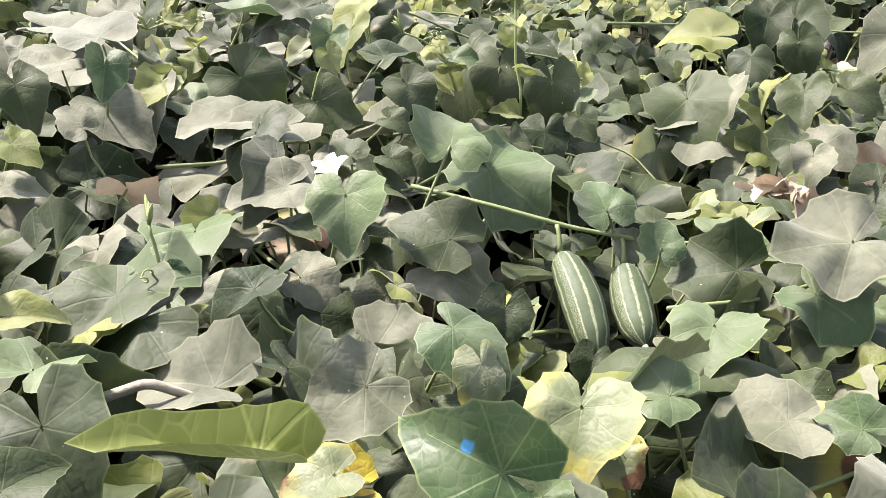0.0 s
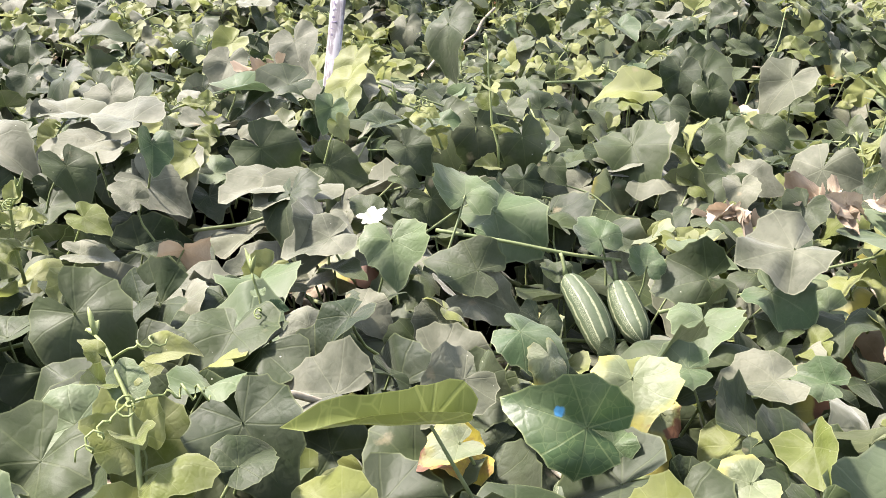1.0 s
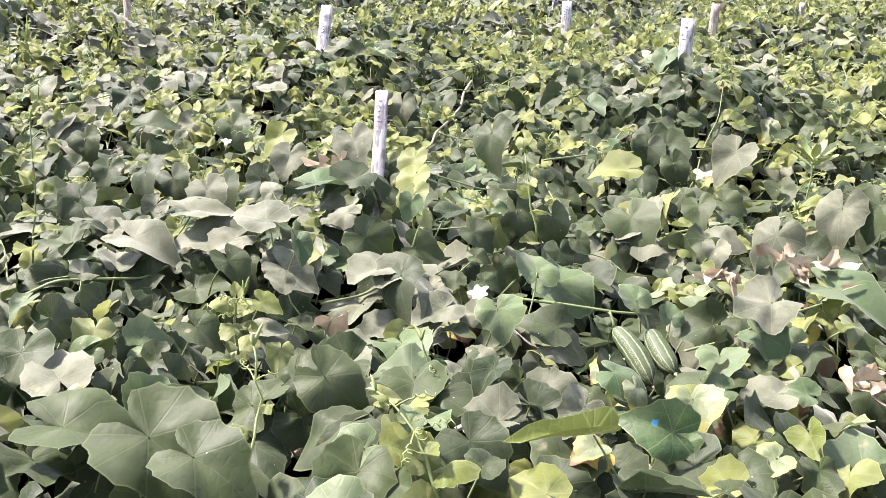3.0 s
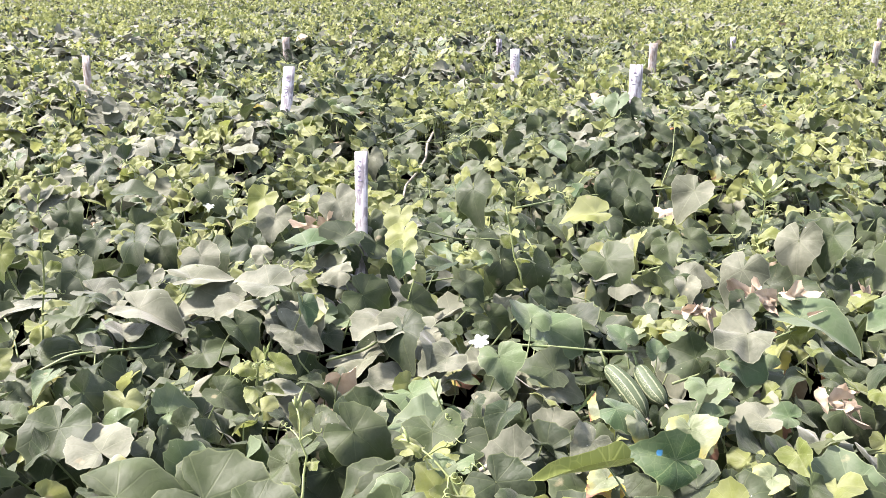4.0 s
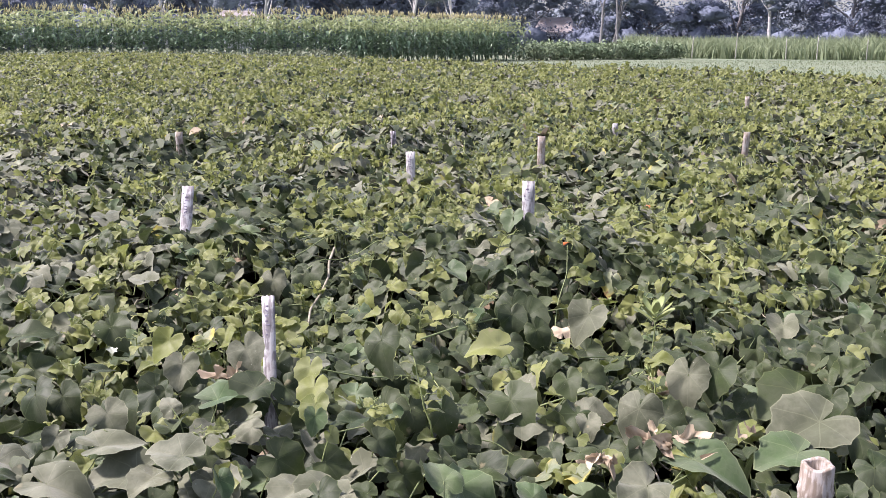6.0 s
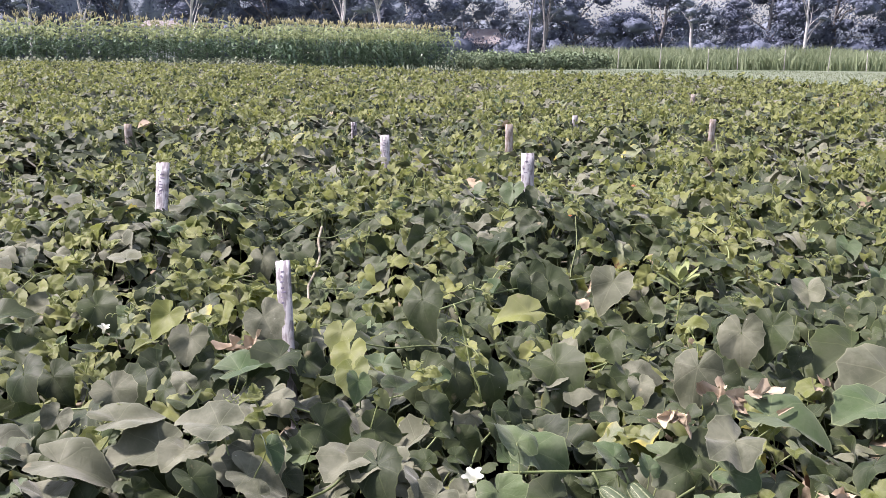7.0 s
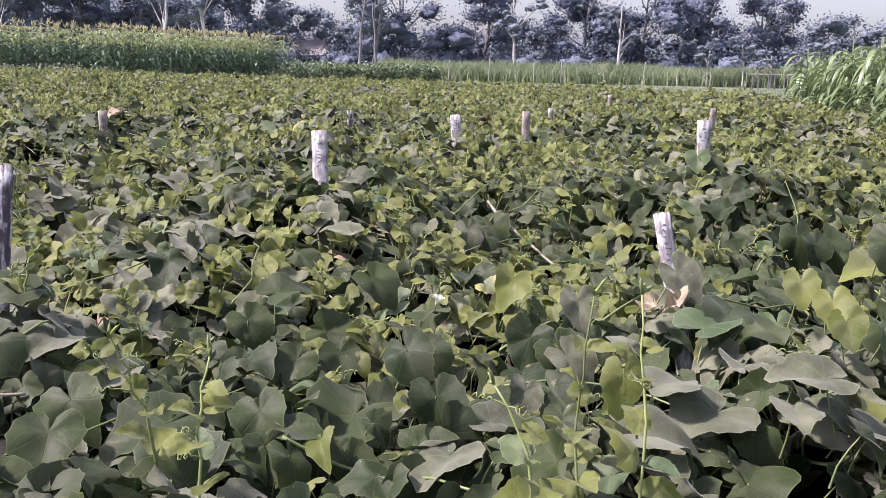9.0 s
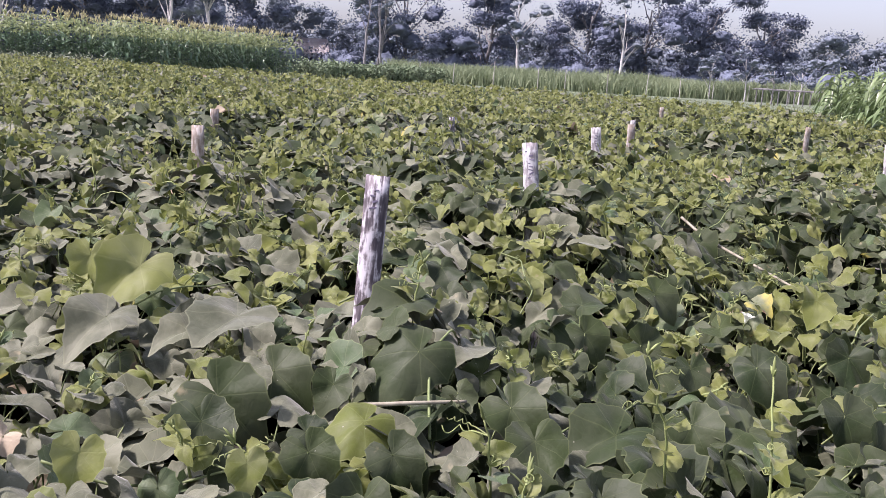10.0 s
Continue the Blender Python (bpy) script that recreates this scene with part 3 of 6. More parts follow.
def build_bed():
    rng = np.random.default_rng(11)
    x, y = jittered(-6, 12, -1, 9.5, 0.06, rng)
    near = (x > NEAR[0]) & (x < NEAR[1]) & (y > NEAR[2]) & (y < NEAR[3])
    sel = (seen_wedge(x, y, 0.0, 7.5) | ((abs(x) < 3.2) & (y > -1) & (y < 3))) & ~near
    close = sel & (np.hypot(x + 0.7, y) < 4.6) & (x > -2.9) & (y > 0.2)
    foliage("gourd_foliage", x[close], y[close], MID_SHAPES, rng, 0.07, 0.24, 2, "dusty grey-green heart-shaped gourd leaves covering the bed")
    sel = sel & ~close
    foliage("gourd_foliage", x[sel], y[sel], PLAIN_SHAPES, rng, 0.07, 0.34, 2, "dusty green heart-shaped gourd leaves farther across the bed")
    x, y = jittered(-6, 12, -1, 9.5, 0.085, rng)
    sel = seen_wedge(x, y, 0.0, 7.5) & ~((x > NEAR[0]) & (x < NEAR[1]) & (y > NEAR[2]) & (y < NEAR[3]))
    foliage("gourd_foliage", x[sel], y[sel], PLAIN_SHAPES, rng, 0.1, 0.0, 2, "shaded lower leaves of the gourd bed", -0.085, 0.06)
    x, y = jittered(-12, 16, 2, 20, 0.08, rng)
    sel = seen_wedge(x, y, 7.5, 17)
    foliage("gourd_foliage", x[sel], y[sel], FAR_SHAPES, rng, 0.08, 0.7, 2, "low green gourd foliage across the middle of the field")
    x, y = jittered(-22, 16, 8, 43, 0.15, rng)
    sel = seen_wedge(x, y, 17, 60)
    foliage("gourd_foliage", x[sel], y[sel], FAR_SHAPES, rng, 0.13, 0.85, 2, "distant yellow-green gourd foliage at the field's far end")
    x, y = jittered(-24, 14, -5, 43, 0.135, rng)
    sel = inside(x, y, FIELD) & ~seen_wedge(x, y, 0, 60) & ~((abs(x) < 3.2) & (y > -1) & (y < 3))
    foliage("gourd_foliage", x[sel], y[sel], FAR_SHAPES, rng, 0.13, 0.4, 1, "green gourd foliage at the side of the field")
    x, y = jittered(-5, 9, 0.3, 8, 0.13, rng)
    sel = seen_wedge(x, y, 2.4, 7.5) & ~((x > NEAR[0]) & (x < NEAR[1]) & (y > NEAR[2]) & (y < NEAR[3])) & (rng.random(len(x)) < 0.6 + 0.5 * wobble(x, y, 33, 0.55))
    shoots_far("gourd_shoots", x[sel], y[sel], rng, 0.085, 0.034, "yellow-green young gourd shoots above the leaf cover")
    x, y = jittered(-12, 16, 2, 20, 0.19, rng)
    sel = seen_wedge(x, y, 7.5, 17) & (rng.random(len(x)) < 0.75 + 0.4 * wobble(x, y, 33, 0.8))
    shoots_far("gourd_shoots", x[sel], y[sel], rng, 0.11, 0.05, "yellow-green gourd shoots across the field")
    x, y = jittered(-22, 16, 8, 43, 0.4, rng)
    sel = seen_wedge(x, y, 17, 60)
    shoots_far("gourd_shoots", x[sel], y[sel], rng, 0.14, 0.085, "distant yellow-green gourd shoots")


build_bed()


# ---- far land: corn, meadow edge, trees, houses ----
def blade(base, way, length, width, arch, n=6, rng=None):
    """A long arching strap leaf with a keel."""
    way = np.asarray(way, float)
    side = np.array([-way[1], way[0], 0.0])
    t = np.linspace(0, 1, n)
    c = np.asarray(base) + way * (length * np.sin(t * 1.3) / 0.96 * 0.8)[:, None]
    c[:, 2] += length * (0.75 * t - arch * t * t)
    w = width * np.sin(np.pi * np.clip(t * 0.9 + 0.1, 0, 1)) ** 0.7 * 0.5
    k = c.copy()
    k[:, 2] -= w * 0.45
    v = np.concatenate([c + side * w[:, None], k, c - side * w[:, None]])
    f = []
    for i in range(n - 1):
        for o in (0, n):
            f += [(o + i, o + i + 1, o + n + i + 1), (o + i, o + n + i + 1, o + n + i)]
    return v, f


def corn_pieces(rng, tall, leaves, width=0.08, n=6, reach=0.35, tassels=7, droop=0.75):
    """Stalk, leaf blades and tassel of one plant, as arrays."""
    lean = rng.normal(0, 0.03, 2)
    stalk_path = np.array([(lean[0] * t * tall, lean[1] * t * tall, t * tall * 0.93) for t in np.linspace(0, 1, 5)])
    stalk = tube(stalk_path, np.linspace(0.016, 0.006, 5), 5)
    blades, high, a = [], [], rng.uniform(0, 6.28)
    for i in range(leaves):
        t = 0.14 + 0.78 * i / (leaves - 1)
        a += np.pi + rng.normal(0, 0.35)
        b = (lean[0] * t * tall, lean[1] * t * tall, t * tall * 0.92)
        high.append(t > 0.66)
        blades.append(blade(b, (np.cos(a), np.sin(a), 0), tall * reach * rng.uniform(0.8, 1.2) * (1.1 - 0.5 * abs(t - 0.5)), width * rng.uniform(0.8, 1.2), rng.uniform(droop - 0.15, droop + 0.5), n))
    tas = Heap()
    top = stalk_path[-1]
    for i in range(tassels):
        aa, sp = rng.uniform(0, 6.28), rng.uniform(0.02, 0.12)
        tip = top + np.array([np.cos(aa) * sp, np.sin(aa) * sp, tall * rng.uniform(0.04, 0.12)])
        tas.add(*tube(arc(top, tip, 0.01, 4), [0.011, 0.015, 0.012, 0.004], 3))
    return stalk, blades, tas, high


def corn_plant(name, rng, tall, leaves, leaf_mat, width, label, category, group, reach=0.35, tassels=7):
    """One standing plant as a thing."""
    stalk, blades, tas, high = corn_pieces(rng, tall, leaves, width, 8, reach, tassels, 1.0 if leaf_mat is MAT_MAIZE else 0.75)
    root = holder(name)
    piece("stalk", mesh_of("stalk", *stalk, [leaf_mat]), root)
    for (v, f), upper in zip(blades, high):
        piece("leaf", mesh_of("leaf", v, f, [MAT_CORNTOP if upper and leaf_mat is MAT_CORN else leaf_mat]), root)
    if tas.n:
        piece("tassel", tas.mesh("tassel", [MAT_TASSEL]), root, "pale yellow tassel")
    return tagged(root, label, category, group)


def crop(name, xs, ys, rng, tall, leaves, leaf_mat, width, label, reach=0.35, tassels=7):
    """A stand of plants too many to count."""
    heap, models = Heap(), []
    for _ in range(8):
        h = Heap()
        stalk, blades, tas, high = corn_pieces(rng, tall, leaves, width, 5, reach, tassels, 1.0 if leaf_mat is MAT_MAIZE else 0.75)
        h.add(*stalk, 0)
        for (v, f), upper in zip(blades, high):
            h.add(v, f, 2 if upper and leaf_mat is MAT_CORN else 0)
        for v, f in zip(tas.v, tas.f):
            h.add(v, f - f.min(), 1)
        models.append((np.concatenate(h.v), np.concatenate(h.f), np.concatenate(h.m)))
    for x, y in zip(xs, ys):
        v, f, m = models[rng.integers(8)]
        a, s = rng.uniform(0, 6.28), rng.uniform(0.88, 1.1)
        c, q = np.cos(a) * s, np.sin(a) * s
        w = np.stack([v[:, 0] * c - v[:, 1] * q + x, v[:, 0] * q + v[:, 1] * c + y, v[:, 2] * s], 1)
        heap.v.append(w)
        heap.f.append(f + heap.n)
        heap.m.append(m)
        heap.n += len(w)
    return tagged(new(name, heap.mesh(name, [leaf_mat, MAT_TASSEL, MAT_CORNTOP])), label, "corn", kind="stuff")


def build_corn():
    rng = np.random.default_rng(31)
    proto = [corn_plant("corn_plant", rng, 2.36 * rng.uniform(0.95, 1.05), 9, MAT_CORN, 0.12, "tall green corn plant with a pale tassel at the field edge", "corn plant", "corn along the field edge", 0.35, 10) for _ in range(3)]
    front = [(13.0 + 0.27 * i, 43.2 + 0.11 * i + rng.normal(0, 0.08)) for i in range(46)]
    for k, (x, y) in enumerate(front):
        m = Matrix.Translation((x, y, 0)) @ Matrix.Rotation(rng.uniform(0, 6.28), 4, "Z")
        if k < 3:
            proto[k].matrix_basis = m
        else:
            copy_thing(proto[k % 3], m)
    xs, ys = [], []
    for row in range(6):
        for i in range(150):
            x = -26 + 0.34 * i + rng.normal(0, 0.06)
            y = (44.6 if x < 12.8 else 43.75 + 0.11 * (x - 13) / 0.27) + row * 0.7 + rng.normal(0, 0.1)
            if x < 25.3 + 0.12 * row:
                xs.append(x)
                ys.append(y)
    crop("corn_field", xs, ys, rng, 2.42, 9, MAT_CORN, 0.12, "dense stand of tall green corn with pale tassels", 0.35, 6)
    # the nearer maize at the edge of the bed
    proto = [corn_plant("maize_plant", rng, 1.26 * rng.uniform(0.93, 1.1), 16, MAT_MAIZE, 0.064, "pale green maize plant with long drooping leaves", "maize plant", "maize beside the bed", 0.39, 0) for _ in range(3)]
    for k in range(60):
        u, row = (k % 30) / 29, k // 30
        x, y = 6.35 + 8.1 * u + 0.2 * row + rng.normal(0, 0.07), 3.85 + 6.0 * u - 0.28 * row + rng.normal(0, 0.07)
        m = Matrix.Translation((x, y, 0)) @ Matrix.Rotation(rng.uniform(0, 6.28), 4, "Z") @ Matrix.Scale(rng.uniform(0.85, 1.08), 4)
        if k < 3:
            proto[k].matrix_basis = m
        else:
            copy_thing(proto[k % 3], m)
    xs, ys = [], []
    for i in range(34):
        for j in range(9):
            xs.append(6.65 + 8.1 * i / 33 + 0.3 * j + rng.normal(0, 0.08))
            ys.append(3.3 + 6.0 * i / 33 - 0.4 * j + rng.normal(0, 0.08))
    crop("maize_field", xs, ys, rng, 1.3, 15, MAT_MAIZE, 0.064, "stand of pale green maize with drooping leaves", 0.39, 0)


build_corn()


def tuft_stuff(name, xs, ys, rng, tall, width, mat, label, category, zs=None):
    """Grass blades, each a bent strip."""
    n = len(xs)
    a, h = rng.uniform(0, 6.28, n), tall * rng.uniform(0.55, 1.2, n) * (1 + 0.18 * wobble(np.asarray(xs), np.asarray(ys), 71, 0.12))
    bend, w = rng.normal(0, 0.4, (n, 2)), width * rng.uniform(0.6, 1.3, n)
    side = np.stack([np.cos(a), np.sin(a), np.zeros(n)], 1) * w[:, None]
    base = np.stack([xs, ys, np.zeros(n) if zs is None else zs], 1)
    mid = base + np.stack([bend[:, 0] * h * 0.3, bend[:, 1] * h * 0.3, h * 0.6], 1)
    tip = base + np.stack([bend[:, 0] * h, bend[:, 1] * h, h], 1)
    v = np.stack([base - side, base + side, mid - side * 0.8, mid + side * 0.8, tip], 1).reshape(-1, 3)
    f = np.array([(0, 1, 3), (0, 3, 2), (2, 3, 4)])[None] + (np.arange(n) * 5)[:, None, None]
    return tagged(new(name, mesh_of(name, v, f.reshape(-1, 3), [mat])), label, category, kind="stuff")


def clump_shapes(count, seed):
    """Uneven leafy masses, about 1 in radius."""
    rng, out = np.random.default_rng(seed), []
    for _ in range(count):
        bm = bmesh.new()
        bmesh.ops.create_icosphere(bm, subdivisions=3, radius=1.0)
        o = Vector(rng.uniform(-50, 50, 3))
        v = []
        for p in bm.verts:
            q = p.co.copy()
            v.append(q * (0.8 + 0.42 * noise.noise(q * 1.5 + o) + 0.3 * noise.noise(q * 3.6 + o) + 0.22 * noise.noise(q * 8.0 + o)))
        f = [[p.index for p in face.verts] for face in bm.faces]
        bm.free()
        out.append((np.array(v), np.array(f)))
    return out


CLUMPS = clump_shapes(7, 61)


def crown_mesh(name, middles, radii, fringe, leaf, mat, rng, floor=None):
    """Leafy masses with loose leaves round their outline, as one mesh."""
    h = Heap()
    for e, r in zip(middles, radii):
        v, f = CLUMPS[int(rng.integers(len(CLUMPS)))]
        a = rng.uniform(0, 6.28)
        c, q = math.cos(a), math.sin(a)
        w = np.stack([(v[:, 0] * c - v[:, 1] * q) * r[0], (v[:, 0] * q + v[:, 1] * c) * r[1], v[:, 2] * r[2]], 1) * 0.62
        d = rng.normal(0, 1, (fringe, 3))
        d *= (rng.uniform(0.5, 1.25, fringe) / np.linalg.norm(d, axis=1))[:, None]
        p = d * r
        t = leaning(fringe, rng, 50, 30, -90, 180, 180) * (leaf * rng.uniform(0.5, 1.3, fringe))[:, None, None]
        tv, tf = TWIG_SHAPES[0][0], TWIG_SHAPES[0][1]
        lv = (np.einsum("nij,vj->nvi", t, tv) + p[:, None]).reshape(-1, 3)
        lf = (tf[None] + (np.arange(fringe) * len(tv))[:, None, None]).reshape(-1, 3)
        w, lv = w + e, lv + e
        if floor is not None:
            w[:, 2], lv[:, 2] = np.maximum(w[:, 2], floor), np.maximum(lv[:, 2], floor)
        h.add(w, f)
        h.add(lv, lf)
    return h.mesh(name, [mat])


def leafy(name, centres, radii, count, size, mat, rng, label, category):
    """Bushes: leaves strewn through flattened mounds that stand on the ground."""
    P, D = [], []
    for (cx, cy, cz), (rx, ry, rz) in zip(centres, radii):
        d = rng.normal(0, 1, (count, 3))
        d *= (rng.random(count) ** 0.33 / np.linalg.norm(d, axis=1))[:, None]
        P.append(np.stack([cx + d[:, 0] * rx, cy + d[:, 1] * ry, np.maximum(0.03, cz + d[:, 2] * rz)], 1))
        D.append(d)
    P = np.concatenate(P)
    n = len(P)
    me = strew(name, TWIG_SHAPES, rng.integers(0, 3, n), leaning(n, rng, 50, 25, -90, 120, 90), P, size * rng.uniform(0.6, 1.3, n), np.zeros(n, int), [mat], outward(np.concatenate(D)))
    return tagged(new(name, me), label, category, kind="stuff")


def build_edge():
    rng = np.random.default_rng(41)
    cs = [(26.2 + 0.62 * i + rng.normal(0, 0.2), 48.2 + 0.17 * i + j * 1.0 + rng.normal(0, 0.2), 0.55) for i in range(22) for j in range(3)]
    leafy("bean_rows", cs, [(0.6, 0.6, rng.uniform(0.5, 0.7)) for _ in cs], 170, 0.16, MAT_BUSH, rng, "waist-high rows of leafy green bushes beside the corn", "bushes")
    cs = [(-22 + 0.7 * i + rng.normal(0, 0.2), 42.6 - 0.7 * j + rng.normal(0, 0.2), 0.3) for i in range(50) for j in range(3)]
    leafy("pale_bushes", cs, [(0.6, 0.5, rng.uniform(0.3, 0.45)) for _ in cs], 90, 0.14, MAT_PALEBUSH, rng, "low pale grey-green bushes in front of the corn", "bushes")
    # tall grass behind the fence
    t, d = rng.random(42000), rng.random(42000)
    xs = 37.5 + t * 32 + d * 10.0 + rng.normal(0, 0.3, 42000)
    ys = 57.0 - t * 23 + d * 13.0 + rng.normal(0, 0.3, 42000)
    tuft_stuff("tall_grass", xs, ys, rng, 1.35, 0.045, MAT_GRASS, "tall green grass behind the fence", "grass")
    t = rng.random(26000) ** 1.2
    xs, ys = 9 + 40 * rng.random(26000), 12 + 36 * rng.random(26000)
    keep = ~inside(xs, ys, FIELD) & (ys < 47)
    tuft_stuff("meadow_grass", xs[keep], ys[keep], rng, 0.06, 0.012, MAT_SHORTGRASS, "short pale meadow grass", "grass")
    # fence posts
    post = None
    for i in range(11):
        u = i / 10
        m = pose(38.6 + 23.0 * u + rng.normal(0, 0.3), 53.6 - 14.6 * u + rng.normal(0, 0.3), 0, rng.normal(0, 2), rng.normal(0, 2), rng.uniform(0, 90))
        s = Matrix.Diagonal((1, 1, rng.uniform(0.75, 1.35), 1))
        if post is None:
            path = np.array([(0.02 * np.sin(z * 3), 0.015 * np.cos(z * 2), z) for z in np.linspace(-0.1, 1.15, 6)])
            me = mesh_of("fence_post", *tube(path, [0.035, 0.036, 0.034, 0.032, 0.03, 0.028], 7), [MAT_POST])
            post = tagged(new("fence_post", me), "thin pale wooden fence post standing in grass", "fence post", "posts along the meadow")
            post.matrix_basis = m @ s
        else:
            copy_thing(post, m @ s)


build_edge()


def tree(at, tall, spread, rng, leaf_mat, bark, clumps, per, leaf, trunk_r, fork=0.35, bare=0.0, label="", lowest=0.3):
    """Trunk and limbs as tapered tubes, and a crown of small leaves in loose clumps at the limb ends."""
    wood, ends = Heap(), []
    top = np.array([rng.normal(0, 0.06) * tall, rng.normal(0, 0.06) * tall, tall * 0.8])
    main = arc((0, 0, -0.2), top, 0, 8, tall * 0.02, rng)
    wood.add(*tube(main, np.linspace(trunk_r, trunk_r * 0.25, 8), 8))
    for i in range(clumps):
        t = lowest + (1 - lowest) * (i + rng.random()) / clumps
        start = main[min(7, int(max(fork, t * 0.8) * 7.9))]
        a, out = rng.uniform(0, 6.28), spread * rng.uniform(0.35, 1.0) * (1.0 - 0.45 * abs(t - 0.55) * 2)
        end = np.array([np.cos(a) * out, np.sin(a) * out, tall * (0.15 + 0.8 * t) + rng.normal(0, 0.03) * tall])
        wood.add(*tube(arc(start, end, 0.03 * tall, 6, spread * 0.06, rng), np.linspace(trunk_r * 0.38, trunk_r * 0.06, 6), 5))
        ends.append(end)
        for _ in range(2):
            tip = end + rng.normal(0, 0.16, 3) * spread
            wood.add(*tube(arc(end * 0.7 + start * 0.3, tip, 0, 4, spread * 0.03, rng), np.linspace(trunk_r * 0.16, trunk_r * 0.03, 4), 4))
            ends.append(tip)
    root = holder("tree", at)
    piece("trunk", wood.mesh("trunk", [bark]), root)
    full = [e for e in ends if rng.random() >= bare]
    if full:
        size = [spread * rng.uniform(0.2, 0.4) * np.array([1, 1, 0.62]) for _ in full]
        piece("crown", crown_mesh("crown", full, size, per, leaf, leaf_mat, rng), root)
    return tagged(root, label, "tree")


def bearing(deg, dist):
    """A place by the compass from the middle of the walk."""
    return (-0.9 + dist * math.sin(radians(deg)), dist * math.cos(radians(deg)), 0.0)


def build_trees():
    rng = np.random.default_rng(51)
    dark = "dark tree with a dense haze-blued crown in the tree line"
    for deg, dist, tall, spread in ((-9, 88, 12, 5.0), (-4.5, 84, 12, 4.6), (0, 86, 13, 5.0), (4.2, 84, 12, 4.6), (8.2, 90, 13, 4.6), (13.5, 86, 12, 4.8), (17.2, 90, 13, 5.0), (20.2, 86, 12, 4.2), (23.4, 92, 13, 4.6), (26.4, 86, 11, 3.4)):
        tree(bearing(deg, dist), tall, spread, rng, MAT_HAZE_TREE, MAT_BARK, 14, 210, 0.24, 0.26, 0.2, 0.05, dark, 0.06)
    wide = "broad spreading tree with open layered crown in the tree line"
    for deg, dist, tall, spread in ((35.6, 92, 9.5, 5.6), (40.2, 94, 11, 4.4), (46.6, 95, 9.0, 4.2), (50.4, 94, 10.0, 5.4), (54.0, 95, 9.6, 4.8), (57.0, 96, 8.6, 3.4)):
        tree(bearing(deg, dist), tall, spread, rng, MAT_HAZE_TREE, MAT_BARK, 15, 210, 0.24, 0.26, 0.25, 0.1, wide, 0.05)
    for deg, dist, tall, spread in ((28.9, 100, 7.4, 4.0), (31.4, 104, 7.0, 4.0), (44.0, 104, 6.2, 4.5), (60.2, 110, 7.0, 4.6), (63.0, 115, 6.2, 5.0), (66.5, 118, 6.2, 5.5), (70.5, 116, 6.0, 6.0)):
        tree(bearing(deg, dist), tall, spread, rng, MAT_HAZE_TREE2, MAT_BARK, 12, 150, 0.26, 0.2, 0.2, 0.05, "pale hazy green tree at the end of the tree line", 0.05)
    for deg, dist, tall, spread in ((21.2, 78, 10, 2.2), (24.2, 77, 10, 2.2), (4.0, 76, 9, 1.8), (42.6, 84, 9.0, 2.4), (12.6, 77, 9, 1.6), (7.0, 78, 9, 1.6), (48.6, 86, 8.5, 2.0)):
        tree(bearing(deg, dist), tall, spread, rng, MAT_HAZE_TREE2, MAT_PALEBARK, 8, 40, 0.15, 0.17, 0.35, 0.3, "slender pale-barked tree with sparse crown", 0.35)
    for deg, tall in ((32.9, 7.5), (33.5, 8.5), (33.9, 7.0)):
        tree(bearing(deg, 71), tall, 1.5, rng, MAT_HAZE_TREE2, MAT_BARK, 5, 30, 0.18, 0.13, 0.4, 0.3, "thin bare-trunked tree with a few drooping fronds", 0.3)
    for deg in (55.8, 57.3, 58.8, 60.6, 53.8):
        tree(bearing(deg, 72 + rng.uniform(-2, 2)), 3.4 * rng.uniform(0.85, 1.2), 1.3, rng, MAT_HAZE_TREE2, MAT_PALEBARK, 7, 26, 0.13, 0.07, 0.2, 0.25, "small pale sapling with forked stems", 0.4)
    # undergrowth that closes the foot of the tree line
    cs, rs = [], []
    for i in range(130):
        p = bearing(-14 + 88 * i / 129 + rng.normal(0, 0.3), 93 + rng.uniform(-5, 6))
        cs.append((p[0], p[1], 1.2))
        rs.append((2.2, 2.2, rng.uniform(1.1, 2.4) + (2.2 if i < 60 else 0.0)))
    tagged(new("undergrowth", crown_mesh("undergrowth", cs, rs, 330, 0.26, MAT_HAZE_TREE, rng, 0.02)), "dark undergrowth below the tree line", "undergrowth", kind="stuff")
    # a far wood that closes the horizon
    cs, rs = [], []
    for i in range(150):
        p = bearing(-30 + 125 * i / 149 + rng.normal(0, 0.3), 150 + rng.uniform(-8, 8))
        hgt = rng.uniform(3.0, 4.4) + (5.5 if i < 66 else 0.8)
        cs.append((p[0], p[1], hgt * 0.7))
        rs.append((4.5, 4.5, hgt))
    tagged(new("far_wood", crown_mesh("far_wood", cs, rs, 260, 0.6, MAT_HAZE_TREE2, rng, 0.02)), "hazy far wood on the horizon", "wood", kind="stuff")


build_trees()


def box(cx, cy, cz, sx, sy, sz, bevel=0.02):
    bm = bmesh.new()
    bmesh.ops.create_cube(bm, size=1)
    bmesh.ops.scale(bm, vec=(sx, sy, sz), verts=bm.verts)
    bmesh.ops.bevel(bm, geom=bm.edges[:], offset=bevel, segments=1, affect="EDGES")
    bmesh.ops.translate(bm, vec=(cx, cy, cz), verts=bm.verts)
    return bm


def part(name, bm, material, parent, label=""):
    me = bpy.data.meshes.new(name)
    bm.to_mesh(me)
    bm.free()
    me.materials.append(material)
    return piece(name, me, parent, label)


